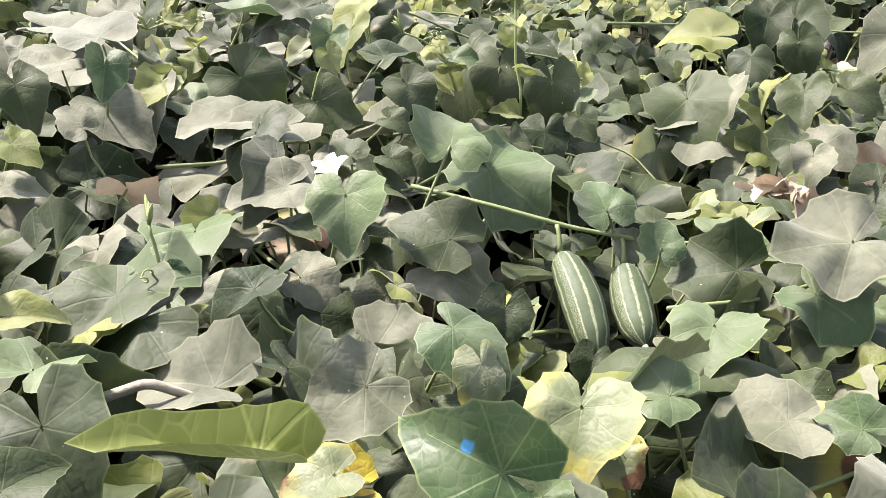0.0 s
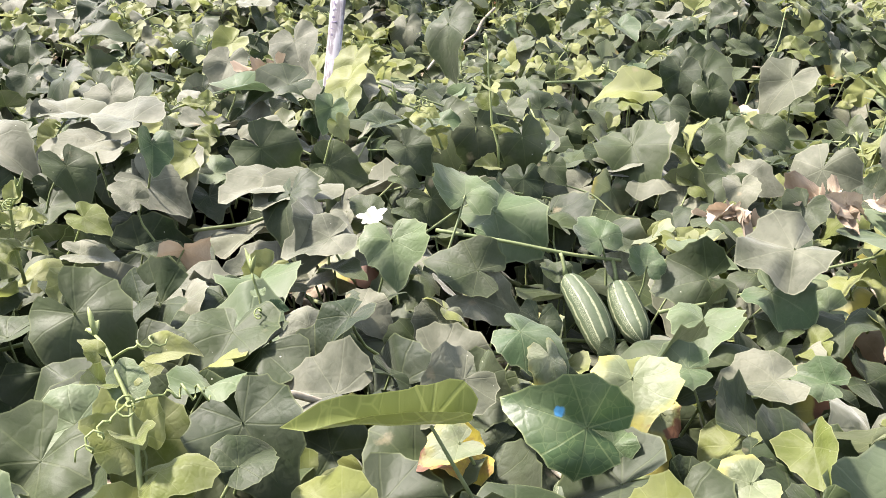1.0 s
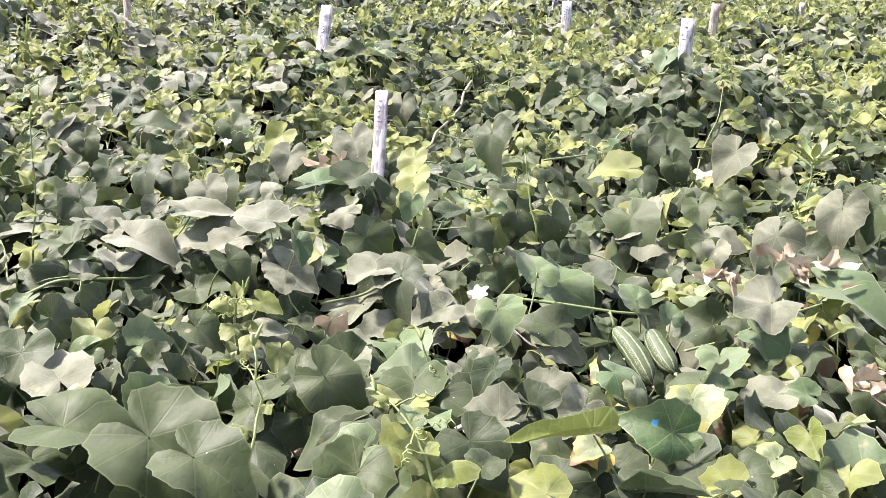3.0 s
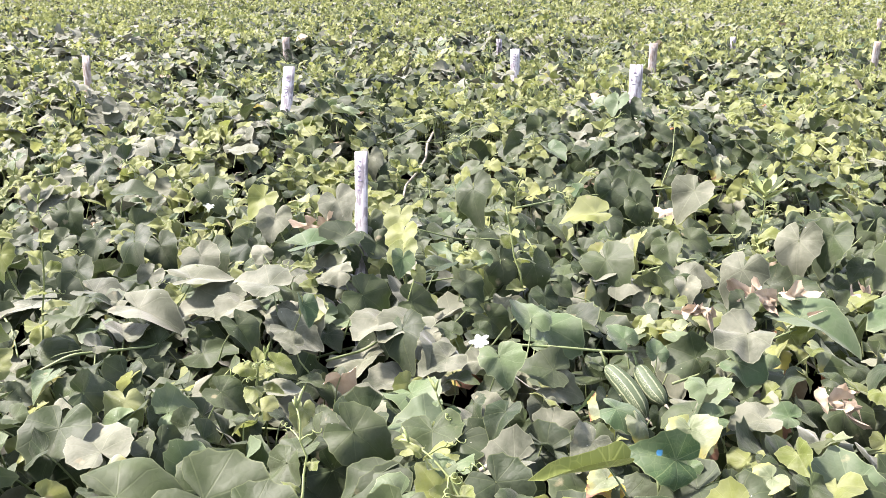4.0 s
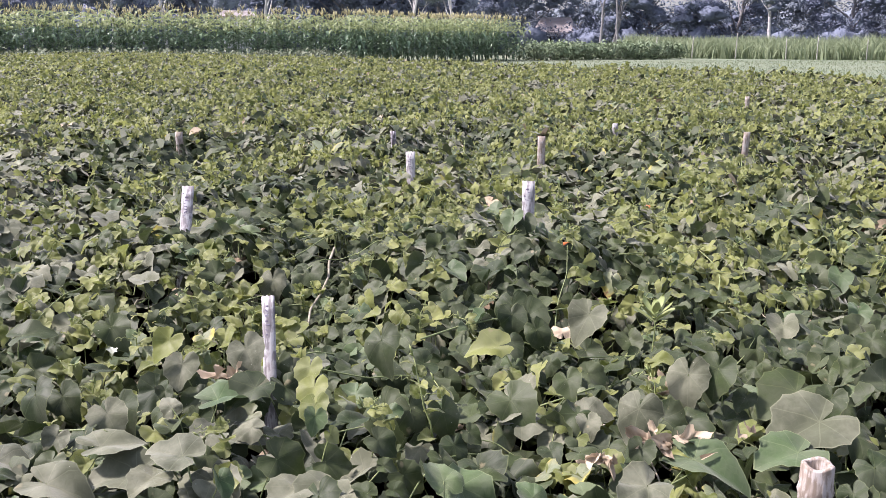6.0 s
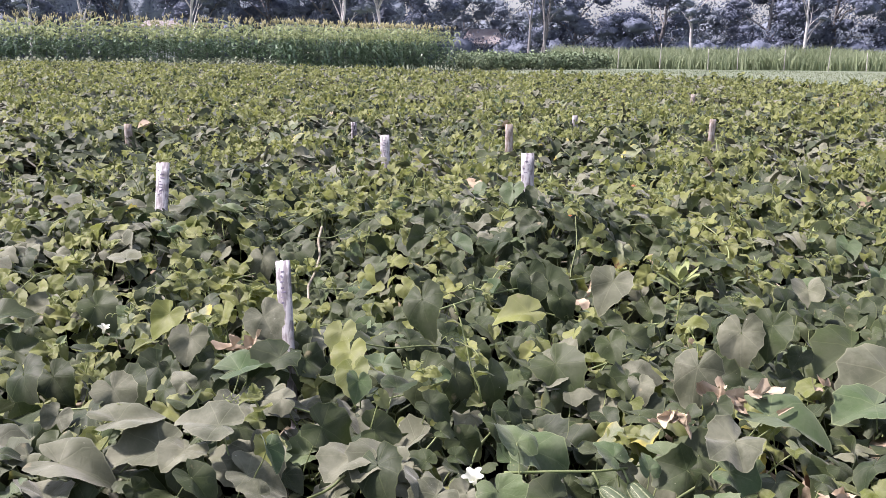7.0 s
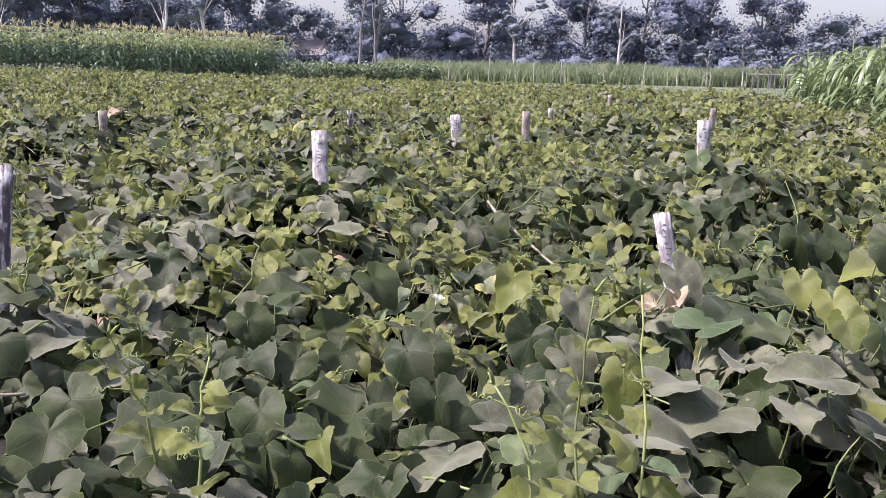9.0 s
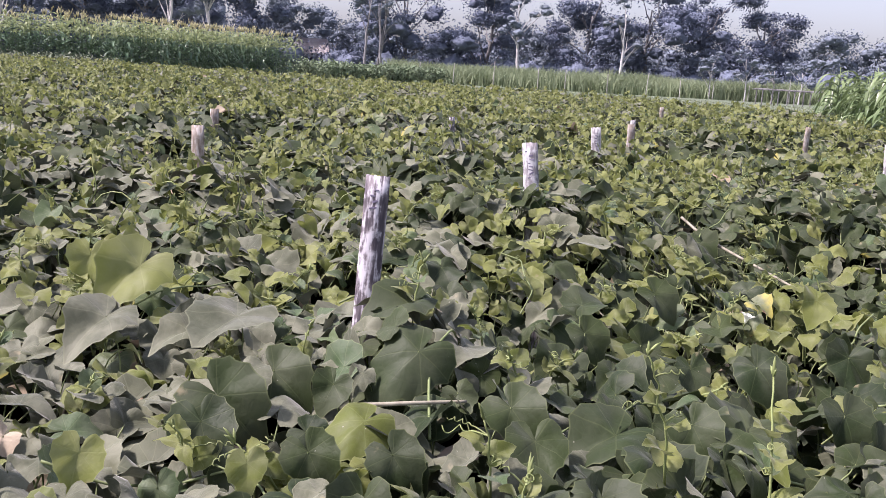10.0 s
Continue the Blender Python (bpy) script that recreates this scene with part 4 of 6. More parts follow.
def house(at, turn, w, d, h, rise, label):
    root = holder("house", at)
    root.rotation_euler = (0, 0, radians(turn))
    wall = part("wall", box(0, 0, h / 2, w, d, h), MAT_WALL, root)
    bm = bmesh.new()
    e = 0.6
    a = [bm.verts.new(p) for p in ((-w / 2 - e, -d / 2 - e, h), (w / 2 + e, -d / 2 - e, h), (w / 2 + e, d / 2 + e, h), (-w / 2 - e, d / 2 + e, h), (-w / 2, 0, h + rise), (w / 2, 0, h + rise))]
    for f in ((0, 1, 5, 4), (2, 3, 4, 5), (1, 2, 5), (3, 0, 4)):
        bm.faces.new([a[i] for i in f])
    bmesh.ops.solidify(bm, geom=bm.faces[:], thickness=0.08)
    part("roof", bm, MAT_ROOF, root, "pale sheet-metal roof")
    for k in range(3):
        win = part("window", box(-w / 3 + k * w / 3, -d / 2 - 0.03, h * 0.55, 0.9, 0.06, 1.0), MAT_DARK, root)
        part("frame", box(-w / 3 + k * w / 3, -d / 2 - 0.08, h * 0.55 - 0.54, 1.1, 0.08, 0.08), MAT_WALL, win)
    return tagged(root, label, "house")


house(bearing(11.0, 80), -8, 2.2, 3, 2.9, 0.5, "small pale house with white roof behind the corn")
house(bearing(30.1, 98), -40, 3.0, 3.0, 2.0, 1.5, "small grey house with reddish roof among trees")


def drying_rack(at, turn):
    """A low bamboo rack: posts with rails and a slatted top."""
    root = holder("bamboo_rack", at)
    root.rotation_euler = (0, 0, radians(turn))
    for i in range(5):
        for j in (-0.6, 0.6):
            part("post", box(-2.0 + i, j, 0.45, 0.07, 0.07, 0.9), MAT_BARK, root)
    for j in (-0.6, 0.0, 0.6):
        part("rail", box(0, j, 0.93, 4.6, 0.06, 0.06), MAT_BARK, root)
    for i in range(11):
        part("slat", box(-2.1 + i * 0.42, 0, 0.985, 0.06, 1.5, 0.045), MAT_BARK, root)
    return tagged(root, "low grey bamboo rack with slatted top beside the maize", "rack")


drying_rack(bearing(58.2, 62), -40)


# ---- stakes and posts in the bed ----
def stake(top, width, lean, turn, mat, marks, label, shell=0.0045, rng=np.random.default_rng(3)):
    """A flat strip of split bamboo, hollow on one side, with node rings, a ragged top and rows of dark marks. lean: metres aside per metre up."""
    tx, ty, tz = top
    tall = tz * math.sqrt(1 + lean[0] ** 2 + lean[1] ** 2)
    root = holder("stake")
    tilt = Vector((0, 0, 1)).rotation_difference(Vector((lean[0], lean[1], 1))).to_matrix().to_4x4()
    root.matrix_basis = Matrix.Translation((tx - lean[0] * tz, ty - lean[1] * tz, 0)) @ tilt @ Matrix.Rotation(radians(turn), 4, "Z")
    bm = bmesh.new()
    nz, na, half, open_angle = 16, 9, width / 2, 42
    big = half / math.sin(radians(open_angle))
    deep = big * math.cos(radians(open_angle))
    front, back = [], []
    for i in range(nz + 1):
        z = -0.04 + (tall + 0.04) * i / nz
        node = 0.0016 * math.exp(-((z - tall + 0.055) / 0.008) ** 2) + 0.0014 * math.exp(-((z - tall * 0.45) / 0.008) ** 2)
        fr, br = [], []
        for j in range(na):
            a = radians(-open_angle + 2 * open_angle * j / (na - 1))
            r = big * (1 + 0.012 * math.sin(i * 1.7 + j)) + node
            zz = z + (0.0011 * math.sin(j * 2.3 + width * 900) if i == nz else 0)
            fr.append(bm.verts.new((r * math.sin(a), -r * math.cos(a) + deep, zz)))
            br.append(bm.verts.new(((r - shell) * math.sin(a), -(r - shell) * math.cos(a) + deep, zz)))
        front.append(fr)
        back.append(br)
    for i in range(nz):
        for j in range(na - 1):
            bm.faces.new((front[i][j], front[i][j + 1], front[i + 1][j + 1], front[i + 1][j]))
            bm.faces.new((back[i][j + 1], back[i][j], back[i + 1][j], back[i + 1][j + 1]))
        bm.faces.new((front[i][0], front[i + 1][0], back[i + 1][0], back[i][0]))
        bm.faces.new((front[i + 1][-1], front[i][-1], back[i][-1], back[i + 1][-1]))
    for j in range(na - 1):
        bm.faces.new((front[nz][j], front[nz][j + 1], back[nz][j + 1], back[nz][j]))
        bm.faces.new((front[0][j + 1], front[0][j], back[0][j], back[0][j + 1]))
    for f in bm.faces:
        f.smooth = True
    part("strip", bm, mat, root)
    z = tall - 0.015
    for k in range(marks):
        z -= rng.uniform(0.009, 0.014)
        w = width * rng.uniform(0.14, 0.34)
        a = radians(rng.normal(-3, 6))
        b = box(0, 0, 0, w, 0.0008, rng.uniform(0.002, 0.0045), 0.0004)
        bmesh.ops.rotate(b, cent=(0, 0, 0), matrix=Matrix.Rotation(rng.normal(0, 0.25), 3, "Y"), verts=b.verts)
        bmesh.ops.translate(b, vec=((big + 0.0001) * math.sin(a), -(big + 0.0001) * math.cos(a) + deep, z), verts=b.verts)
        part("mark", b, MAT_INK, root, "dark smudged writing mark" if k == 0 else "")
    return tagged(root, label, "stake", "marker stakes in the bed")


WHITE = "white-painted split bamboo stake with dark writing marks among the vines"
BARE = "bare grey-brown bamboo stake standing among vines"
stake((-0.127, 1.585, 0.539), 0.034, (0.08, 0.34), -38, MAT_STAKE, 7, WHITE)
stake((-0.133, 2.857, 0.617), 0.047, (0.15, 0.3), -36, MAT_STAKE, 8, WHITE)
stake((1.016, 3.615, 0.612), 0.045, (0.02, 0.15), -36, MAT_STAKE, 6, WHITE)
stake((2.14, 4.34, 0.58), 0.047, (0.03, 0.05), -30, MAT_BAREBAMBOO, 0, BARE)
stake((0.937, 2.264, 0.664), 0.044, (0.03, 0.08), -40, MAT_STAKE, 4, "broad white-painted bamboo stake half covered by leaves")
stake((3.26, 5.25, 0.55), 0.04, (0, 0.05), -30, MAT_STAKE, 3, WHITE)
stake((3.31, 3.90, 0.609), 0.041, (0.05, 0), -25, MAT_BAREBAMBOO, 0, BARE)
stake((-1.182, 2.163, 0.628), 0.043, (0.1, 0.05), -38, MAT_OLDSTAKE, 4, "old weathered bamboo stake with flaking white paint and dark marks")
stake((-0.875, 3.59, 0.605), 0.04, (0.02, 0.05), -35, MAT_BAREBAMBOO, 0, "weathered grey bamboo stake among the vines")
stake((0.205, 5.76, 0.535), 0.05, (0, 0.05), -20, MAT_BAREBAMBOO, 0, "short pale bamboo stake among the vines")
stake((1.51, 5.22, 0.55), 0.037, (-0.05, 0), -20, MAT_OLDSTAKE, 0, "weathered dark bamboo stake among the vines")
stake((6.31, 7.36, 0.575), 0.049, (0, 0), -40, MAT_BAREBAMBOO, 0, "bare bamboo stake far out in the bed")


def bamboo_post(at, tall, r):
    """A sawn-off bamboo culm: hollow top, node rings."""
    root = holder("bamboo_post", at)
    bm = bmesh.new()
    rings = []
    prof = [(r, -0.03), (r, tall * 0.45), (r * 1.07, tall * 0.47), (r, tall * 0.49), (r * 0.98, tall * 0.86), (r * 1.08, tall * 0.885), (r * 0.98, tall * 0.91), (r * 0.97, tall - 0.003), (r * 0.93, tall), (r * 0.72, tall), (r * 0.68, tall - 0.004), (r * 0.66, tall - 0.05)]
    for rr, z in prof:
        rings.append([bm.verts.new((rr * math.cos(k * math.pi / 9), rr * math.sin(k * math.pi / 9), z + 0.003 * math.sin(k))) for k in range(18)])
    for a, b in zip(rings, rings[1:]):
        for k in range(18):
            bm.faces.new((a[k], a[(k + 1) % 18], b[(k + 1) % 18], b[k]))
    bm.faces.new(rings[-1])
    for f in bm.faces:
        f.smooth = True
    part("culm", bm, MAT_BAREBAMBOO, root)
    return tagged(root, "sawn-off hollow bamboo post among dry leaves", "post")


bamboo_post((0.60, 0.567, 0), 0.43, 0.029)


# ---- fruit and flowers ----
def gourd(at, stalk_at, length, girth, label, bend=0.08, seed=0):
    """A spindle-shaped striped gourd that hangs from stalk_at, tip at at."""
    rng = np.random.default_rng(seed)
    a, b = np.asarray(stalk_at, float), np.asarray(at, float)
    way = (b - a) / np.linalg.norm(b - a)
    side = np.cross(way, (0.1, 0.9, 0.3))
    side /= np.linalg.norm(side)
    root = holder("pointed_gourd", tuple(a))
    n, m = 18, 18
    t = np.linspace(0, 1, n)
    rad = girth * 0.5 * np.array([np.interp(q, [0, 0.03, 0.12, 0.3, 0.55, 0.8, 0.93, 0.98, 1], [0.16, 0.45, 0.75, 0.93, 1.0, 0.88, 0.55, 0.26, 0.04]) for q in t])
    c = (way * (length * t)[:, None]) + side * (bend * length * np.sin(np.pi * t))[:, None]
    v, f = tube(c, rad, m, False)
    k = np.tile(np.arange(m), n)
    v = v + (v - np.repeat(c, m, 0)) * (0.025 * np.cos(k * 2 * np.pi / m * 9))[:, None]
    uv = np.column_stack([k / m, np.repeat(t, m)])
    piece("rind", mesh_of("rind", v, f, [MAT_GOURD], None, uv), root)
    stem = arc((0, 0, 0), -way * 0.018 + np.array([0, 0, 0.012]), 0.003, 5)
    piece("stalk", mesh_of("stalk", *tube(stem, [0.0035, 0.0022, 0.002, 0.002, 0.0022], 6), [MAT_STEM]), root, "thin green stalk")
    tip = arc(c[-1], c[-1] + way * 0.013 + np.array([0.004, 0, -0.004]), 0.001, 5)
    piece("withered_tip", mesh_of("withered_tip", *tube(tip, [0.003, 0.002, 0.0018, 0.0022, 0.0008], 6), [MAT_OLDSTEM]), root, "withered brown flower remnant")
    return tagged(root, label, "gourd", "gourds on the vines")


STRIPED = "striped green pointed gourd hanging on the vine"
gourd((0.148, 0.655, 0.262), (0.118, 0.755, 0.318), 0.112, 0.036, STRIPED, 0.05, 1)
gourd((0.188, 0.655, 0.27), (0.176, 0.755, 0.312), 0.09, 0.036, STRIPED, -0.03, 2)
gourd((-1.14, 2.02, 0.41), (-1.185, 2.10, 0.44), 0.085, 0.034, STRIPED, 0.04, 3)
gourd((-1.03, 1.86, 0.30), (-1.09, 1.93, 0.335), 0.07, 0.03, "small pale green gourd half hidden by leaves", 0.02, 4)
gourd((0.042, 0.413, 0.255), (0.047, 0.442, 0.275), 0.05, 0.024, "small pale gourd hanging under the leaves", 0.02, 5)
gourd((0.179, 0.403, 0.255), (0.105, 0.405, 0.265), 0.06, 0.022, "small pale gourd hanging under the leaves", 0.03, 6)


def flower(at, way, size, label="white gourd flower with frilled lobes"):
    """A white funnel that opens into five lobes, with a green calyx."""
    root = holder("gourd_flower", at)
    q = Vector(way).to_track_quat("Z", "Y").to_matrix().to_4x4()
    root.matrix_basis = Matrix.Translation(at) @ q
    n, rings = 30, 7
    v, f = [], []
    for i in range(rings):
        t = i / (rings - 1)
        for k in range(n):
            a = 2 * math.pi * k / n
            lobe = 1 + 0.28 * t ** 2 * math.cos(5 * a)
            r = size * (0.1 + 0.16 * t + 0.3 * max(0, t - 0.45) ** 1.2 * 2) * lobe
            v.append((r * math.cos(a), r * math.sin(a), size * (0.95 * t - 0.35 * max(0, t - 0.6) ** 1.5) + 0.03 * size * math.sin(9 * a) * t * t))
    for i in range(rings - 1):
        for k in range(n):
            a, b = i * n + k, i * n + (k + 1) % n
            f += [(a, b, b + n), (a, b + n, a + n)]
    piece("petals", mesh_of("petals", v, f, [MAT_PETAL]), root)
    cal = Heap()
    cal.add(*tube([(0, 0, -0.5 * size), (0, 0, -0.1 * size), (0, 0, 0.12 * size)], [0.05 * size, 0.07 * size, 0.13 * size], 8))
    for k in range(5):
        a = 2 * math.pi * k / 5
        cal.add(*tube(arc((0.1 * size * math.cos(a), 0.1 * size * math.sin(a), 0.05 * size), (0.3 * size * math.cos(a), 0.3 * size * math.sin(a), 0.2 * size), 0, 3), [0.03 * size, 0.025 * size, 0.005 * size], 4))
    piece("calyx", cal.mesh("calyx", [MAT_SHOOT]), root, "pale green calyx")
    return tagged(root, label, "flower", "white flowers on the vines")


def ripe_gourd(at, length, girth, turn):
    """An overripe orange gourd, split open on the leaves."""
    root = holder("ripe_gourd", at)
    root.matrix_basis = pose(*at, 0, 70, turn)
    t = np.linspace(0, 1, 12)
    rad = girth * 0.5 * np.sin(np.pi * np.clip(t * 0.94 + 0.03, 0, 1)) ** 0.7
    piece("rind", mesh_of("rind", *tube(np.column_stack([0 * t, 0.01 * np.sin(3 * t), length * t]), rad, 12), [MAT_RIPE]), root)
    piece("stalk", mesh_of("stalk", *tube(arc((0, 0, 0), (0.006, 0, -0.02), 0, 4), 0.0018, 5), [MAT_OLDSTEM]), root)
    return tagged(root, "overripe orange-red gourd lying on leaves", "gourd", "ripe gourds in the bed")


ripe_gourd((0.975, 2.09, 0.455), 0.045, 0.024, 20)
ripe_gourd((1.835, 2.78, 0.42), 0.035, 0.024, 80)


def weed(at):
    """A weed with narrow bright leaves in a star."""
    root = holder("weed", at)
    piece("stem", mesh_of("stem", *tube(arc((0.01, 0.01, -at[2]), (0, 0, 0.02), 0, 6, 0.01, np.random.default_rng(4)), [0.003, 0.003, 0.0025, 0.002, 0.002, 0.0015], 6), [MAT_SHOOT]), root)
    for k in range(9):
        a = 2.4 * k
        v, f = blade((0, 0, 0.004 * k - 0.015), (math.cos(a), math.sin(a), 0), 0.085 - 0.005 * k, 0.022, 0.35 - 0.07 * k, 7)
        piece("leaf", mesh_of("leaf", v, f, [MAT_SHOOT]), root)
    return tagged(root, "bright green weed with narrow pointed leaves among vines", "weed")


weed((0.915, 1.477, 0.40))


flower((-0.088, 0.792, 0.352), (-0.3, -0.2, 0.95), 0.026)
flower((-0.476, 1.848, 0.347), (0.1, -0.2, 0.95), 0.022, "small white gourd flower bud among leaves")
flower((0.62, 4.2, 0.40), (0.1, -0.4, 0.9), 0.03)
flower((1.9, 1.95, 0.37), (0.1, -0.4, 0.9), 0.03)


# ---- the near vines: every leaf a piece of its own ----
SHAPES = [leaf_shape(19, 3, 100 + i, teeth=0.036, fold=f, droop=d, wave=1.4 * w, wide=q, lobed=l + 0.018) for i, (f, d, w, q, l) in enumerate((
    (0.18, 0.30, 0.06, 1.0, 0.0), (0.30, 0.15, 0.05, 1.08, 0.0), (0.08, 0.45, 0.09, 0.92, 0.0), (0.45, 0.25, 0.06, 0.95, 0.0),
    (0.12, 0.2, 0.12, 1.1, 0.03), (0.22, 0.35, 0.06, 1.15, 0.05), (0.6, 0.2, 0.05, 0.9, 0.0), (-0.12, 0.35, 0.08, 1.0, 0.0), (1.6, 0.1, 0.03, 0.34, 0.0),
    (0.15, 0.1, 0.14, 1.05, 0.05), (0.35, 0.5, 0.1, 0.95, 0.0), (-0.2, 0.15, 0.12, 1.0, 0.04), (0.05, 0.6, 0.1, 1.05, 0.0), (1.1, -0.9, 0.4, 0.7, 0.08)))]
FOLDED = np.array([1.0, 0.66, 0.495, 0.41, 0.39, 0.42, 0.53, 0.45, 0.33, 0.24, 0.13, 0.04])
SHAPES[8] = leaf_shape(19, 3, 108, teeth=0.02, fold=1.6, droop=0.05, wave=0.02, wide=0.36, radii=FOLDED)          # folded up along the midrib
COMMON = (0, 1, 2, 3, 4, 5, 6, 7, 9, 10, 11, 12)
LEAF_MESH = {}


def leaf_mesh(shape, kind):
    if (shape, kind) not in LEAF_MESH:
        v, f, uv, rim = SHAPES[shape]
        LEAF_MESH[shape, kind] = mesh_of("leaf", v, f, [LEAF_MATS[kind]], None, uv, True, rim)
    return LEAF_MESH[shape, kind]


VINES, STEMS = {}, {}


def vine_at(x, y):
    """The vine whose patch of the bed holds this place."""
    i = int(np.clip((x - NEAR[0]) / (NEAR[1] - NEAR[0]) * 5, 0, 4))
    j = int(np.clip((y - NEAR[2]) / (NEAR[3] - NEAR[2]) * 4, 0, 3))
    if (i, j) not in VINES:
        cx = NEAR[0] + (i + 0.5) * (NEAR[1] - NEAR[0]) / 5
        cy = NEAR[2] + (j + 0.5) * (NEAR[3] - NEAR[2]) / 4
        VINES[i, j] = tagged(holder("gourd_vine", (cx, cy, 0)), "sprawling pointed gourd vine with dusty heart-shaped leaves", "vine", "gourd vines in the bed")
        STEMS[i, j] = Heap()
    return (i, j)


def put_leaf(base, turn, size, shape, kind, stalk=True, rng=np.random.default_rng(8)):
    """One leaf with its stalk: base is where blade and stalk meet, turn a 3 x 3 matrix."""
    key = vine_at(base[0], base[1])
    root = VINES[key]
    ob = new("leaf", leaf_mesh(shape, kind))
    ob.parent = root
    off = np.asarray(base) - np.array(root.location)
    m = Matrix([[turn[r][c] * size for c in range(3)] + [off[r]] for r in range(3)] + [[0, 0, 0, 1]])
    ob.matrix_basis = m
    if stalk:
        y = turn[:, 1]
        foot = np.array([off[0] - y[0] * 0.03 + rng.normal(0, 0.012), off[1] - y[1] * 0.03 + rng.normal(0, 0.012), off[2] - rng.uniform(0.05, 0.09)])
        STEMS[key].add(*tube(arc(off, foot, 0.004, 4, 0.004, rng), [0.0011, 0.0013, 0.0015, 0.0018], 4, False), 1 if kind == YOUNG else 0)
    return ob


def shoot(at, way, length, rng, leaves=6, kind=YOUNG, tendrils=2, size=0.034):
    """A young shoot: a thin hairy stem with alternate small leaves and coiling tendrils."""
    key = vine_at(at[0], at[1])
    root = VINES[key]
    o = np.array(root.location)
    at, way = np.asarray(at, float), np.asarray(way, float) / np.linalg.norm(way)
    end = at + way * length
    path = arc(at, end, 0.015, 9, length * 0.06, rng)
    h = Heap()
    h.add(*tube(path - o, np.linspace(0.0021, 0.0011, 9), 6))
    for k in range(tendrils):
        p = path[rng.integers(3, 8)]
        d = np.array([rng.normal(0, 1), rng.normal(0, 1), rng.uniform(0.1, 0.9)])
        h.add(*tube(coil(p - o, d, rng.uniform(0.03, 0.07), rng.uniform(0.003, 0.006), rng.uniform(1.5, 3.5)), np.linspace(0.0011, 0.0007, 26), 4))
    tip = path[-1]
    for k in range(4):
        d = way + rng.normal(0, 0.45, 3)
        h.add(*tube(arc(tip - o, tip - o + d * 0.014, 0.002, 4), [0.0012, 0.0022, 0.0018, 0.0004], 5))
    piece("shoot", h.mesh("shoot", [MAT_SHOOT]), root, "pale green young shoot")
    for k in range(leaves):
        t = 0.12 + 0.82 * k / leaves
        p = path[int(t * 8)]
        a = rng.uniform(0, 6.28) if k == 0 else a + 2.4 + rng.normal(0, 0.4)
        out = np.array([np.cos(a), np.sin(a), rng.uniform(-0.3, 0.8)])
        nor = np.array([[-out[0] * 0.5 + rng.normal(0, 0.3), -out[1] * 0.5 - 0.4 + rng.normal(0, 0.3), 0.8]])
        put_leaf(p + out * 0.012, axes(nor, out[None])[0], size * (1.25 - 0.8 * t) * rng.uniform(0.85, 1.2), int(rng.integers(0, 8)), kind if rng.random() < 0.85 else FRESH, False)


def runner(points, r=0.0024, kind=0):
    """A stem that runs through the leaves along the given places."""
    key = vine_at(points[0][0], points[0][1])
    o = np.array(VINES[key].location)
    p = np.asarray(points, float)
    t = np.linspace(0, len(p) - 1, 6 * len(p))
    q = np.stack([np.interp(t, np.arange(len(p)), p[:, k]) for k in range(3)], 1)
    q[1:-1] = (q[:-2] + q[1:-1] + q[2:]) / 3
    STEMS[key].add(*tube(q - o, np.linspace(r, r * 0.7, len(q)), 6), kind)


CHOSEN = [(0.135, 0.70, 0.045, 0.24), (0.183, 0.70, 0.045, 0.24), (0.16, 0.62, 0.045, 0.25), (-0.088, 0.79, 0.02, 0.3), (0.585, 0.50, 0.05, 0.3)]   # places kept free of strewn leaves


def leaf(x, y, z, heading, dip, roll, size, kind=GREEN, shape=0):
    """A leaf that was singled out: its stalk point, the heading of its tip (degrees, 0 = +x), the dip of the tip below level, the roll about the midrib, and length."""
    h, d, r = radians(heading), radians(dip), radians(roll)
    tip = np.array([math.cos(h) * math.cos(d), math.sin(h) * math.cos(d), -math.sin(d)])
    side = np.array([math.sin(h), -math.cos(h), 0.0])
    up = np.cross(side, tip)
    nor = up * math.cos(r) + side * math.sin(r)
    put_leaf((x, y, z), axes(nor[None], tip[None])[0], size, shape, kind)
    CHOSEN.append((x + tip[0] * size * 0.35, y + tip[1] * size * 0.35, size * 0.42, z - max(0.0, math.sin(d)) * size))


leaf(0.013, 0.837, 0.382, 84, -30, 2, 0.058, FRESH, 5)
leaf(-0.075, 0.748, 0.360, -82, 40, 6, 0.052, FRESH, 5)
leaf(0.018, 0.744, 0.328, 165, -14, -43, 0.062, GREEN, 0)
leaf(0.053, 0.857, 0.355, -27, 21, 24, 0.081, FRESH, 4)
leaf(0.156, 0.770, 0.356, 118, -38, -27, 0.041, FRESH, 5)
leaf(0.072, 1.154, 0.387, -81, 54, 11, 0.072, GREEN, 2)
leaf(0.137, 1.133, 0.379, -74, 58, 20, 0.068, GREEN, 2)
leaf(-0.141, 1.051, 0.352, -6, 17, 53, 0.059, GREEN, 1)
leaf(-0.232, 1.060, 0.370, -13, 34, 46, 0.076, GREEN, 0)
leaf(0.126, 1.047, 0.341, -96, 50, 0, 0.057, GREEN, 7)
leaf(0.239, 1.145, 0.301, -161, 12, -28, 0.056, DUSTY, 1)
leaf(0.374, 1.084, 0.301, -163, 36, -30, 0.053, DUSTY, 0)
leaf(0.453, 1.069, 0.333, -107, 35, 3, 0.047, DUSTY, 0)
leaf(-0.149, 0.849, 0.340, -105, 17, -23, 0.069, DUSTY, 3)
leaf(-0.139, 0.820, 0.334, -162, 12, -18, 0.059, DUSTY, 1)
leaf(-0.206, 0.812, 0.300, -146, 42, -48, 0.040, YOUNG, 1)
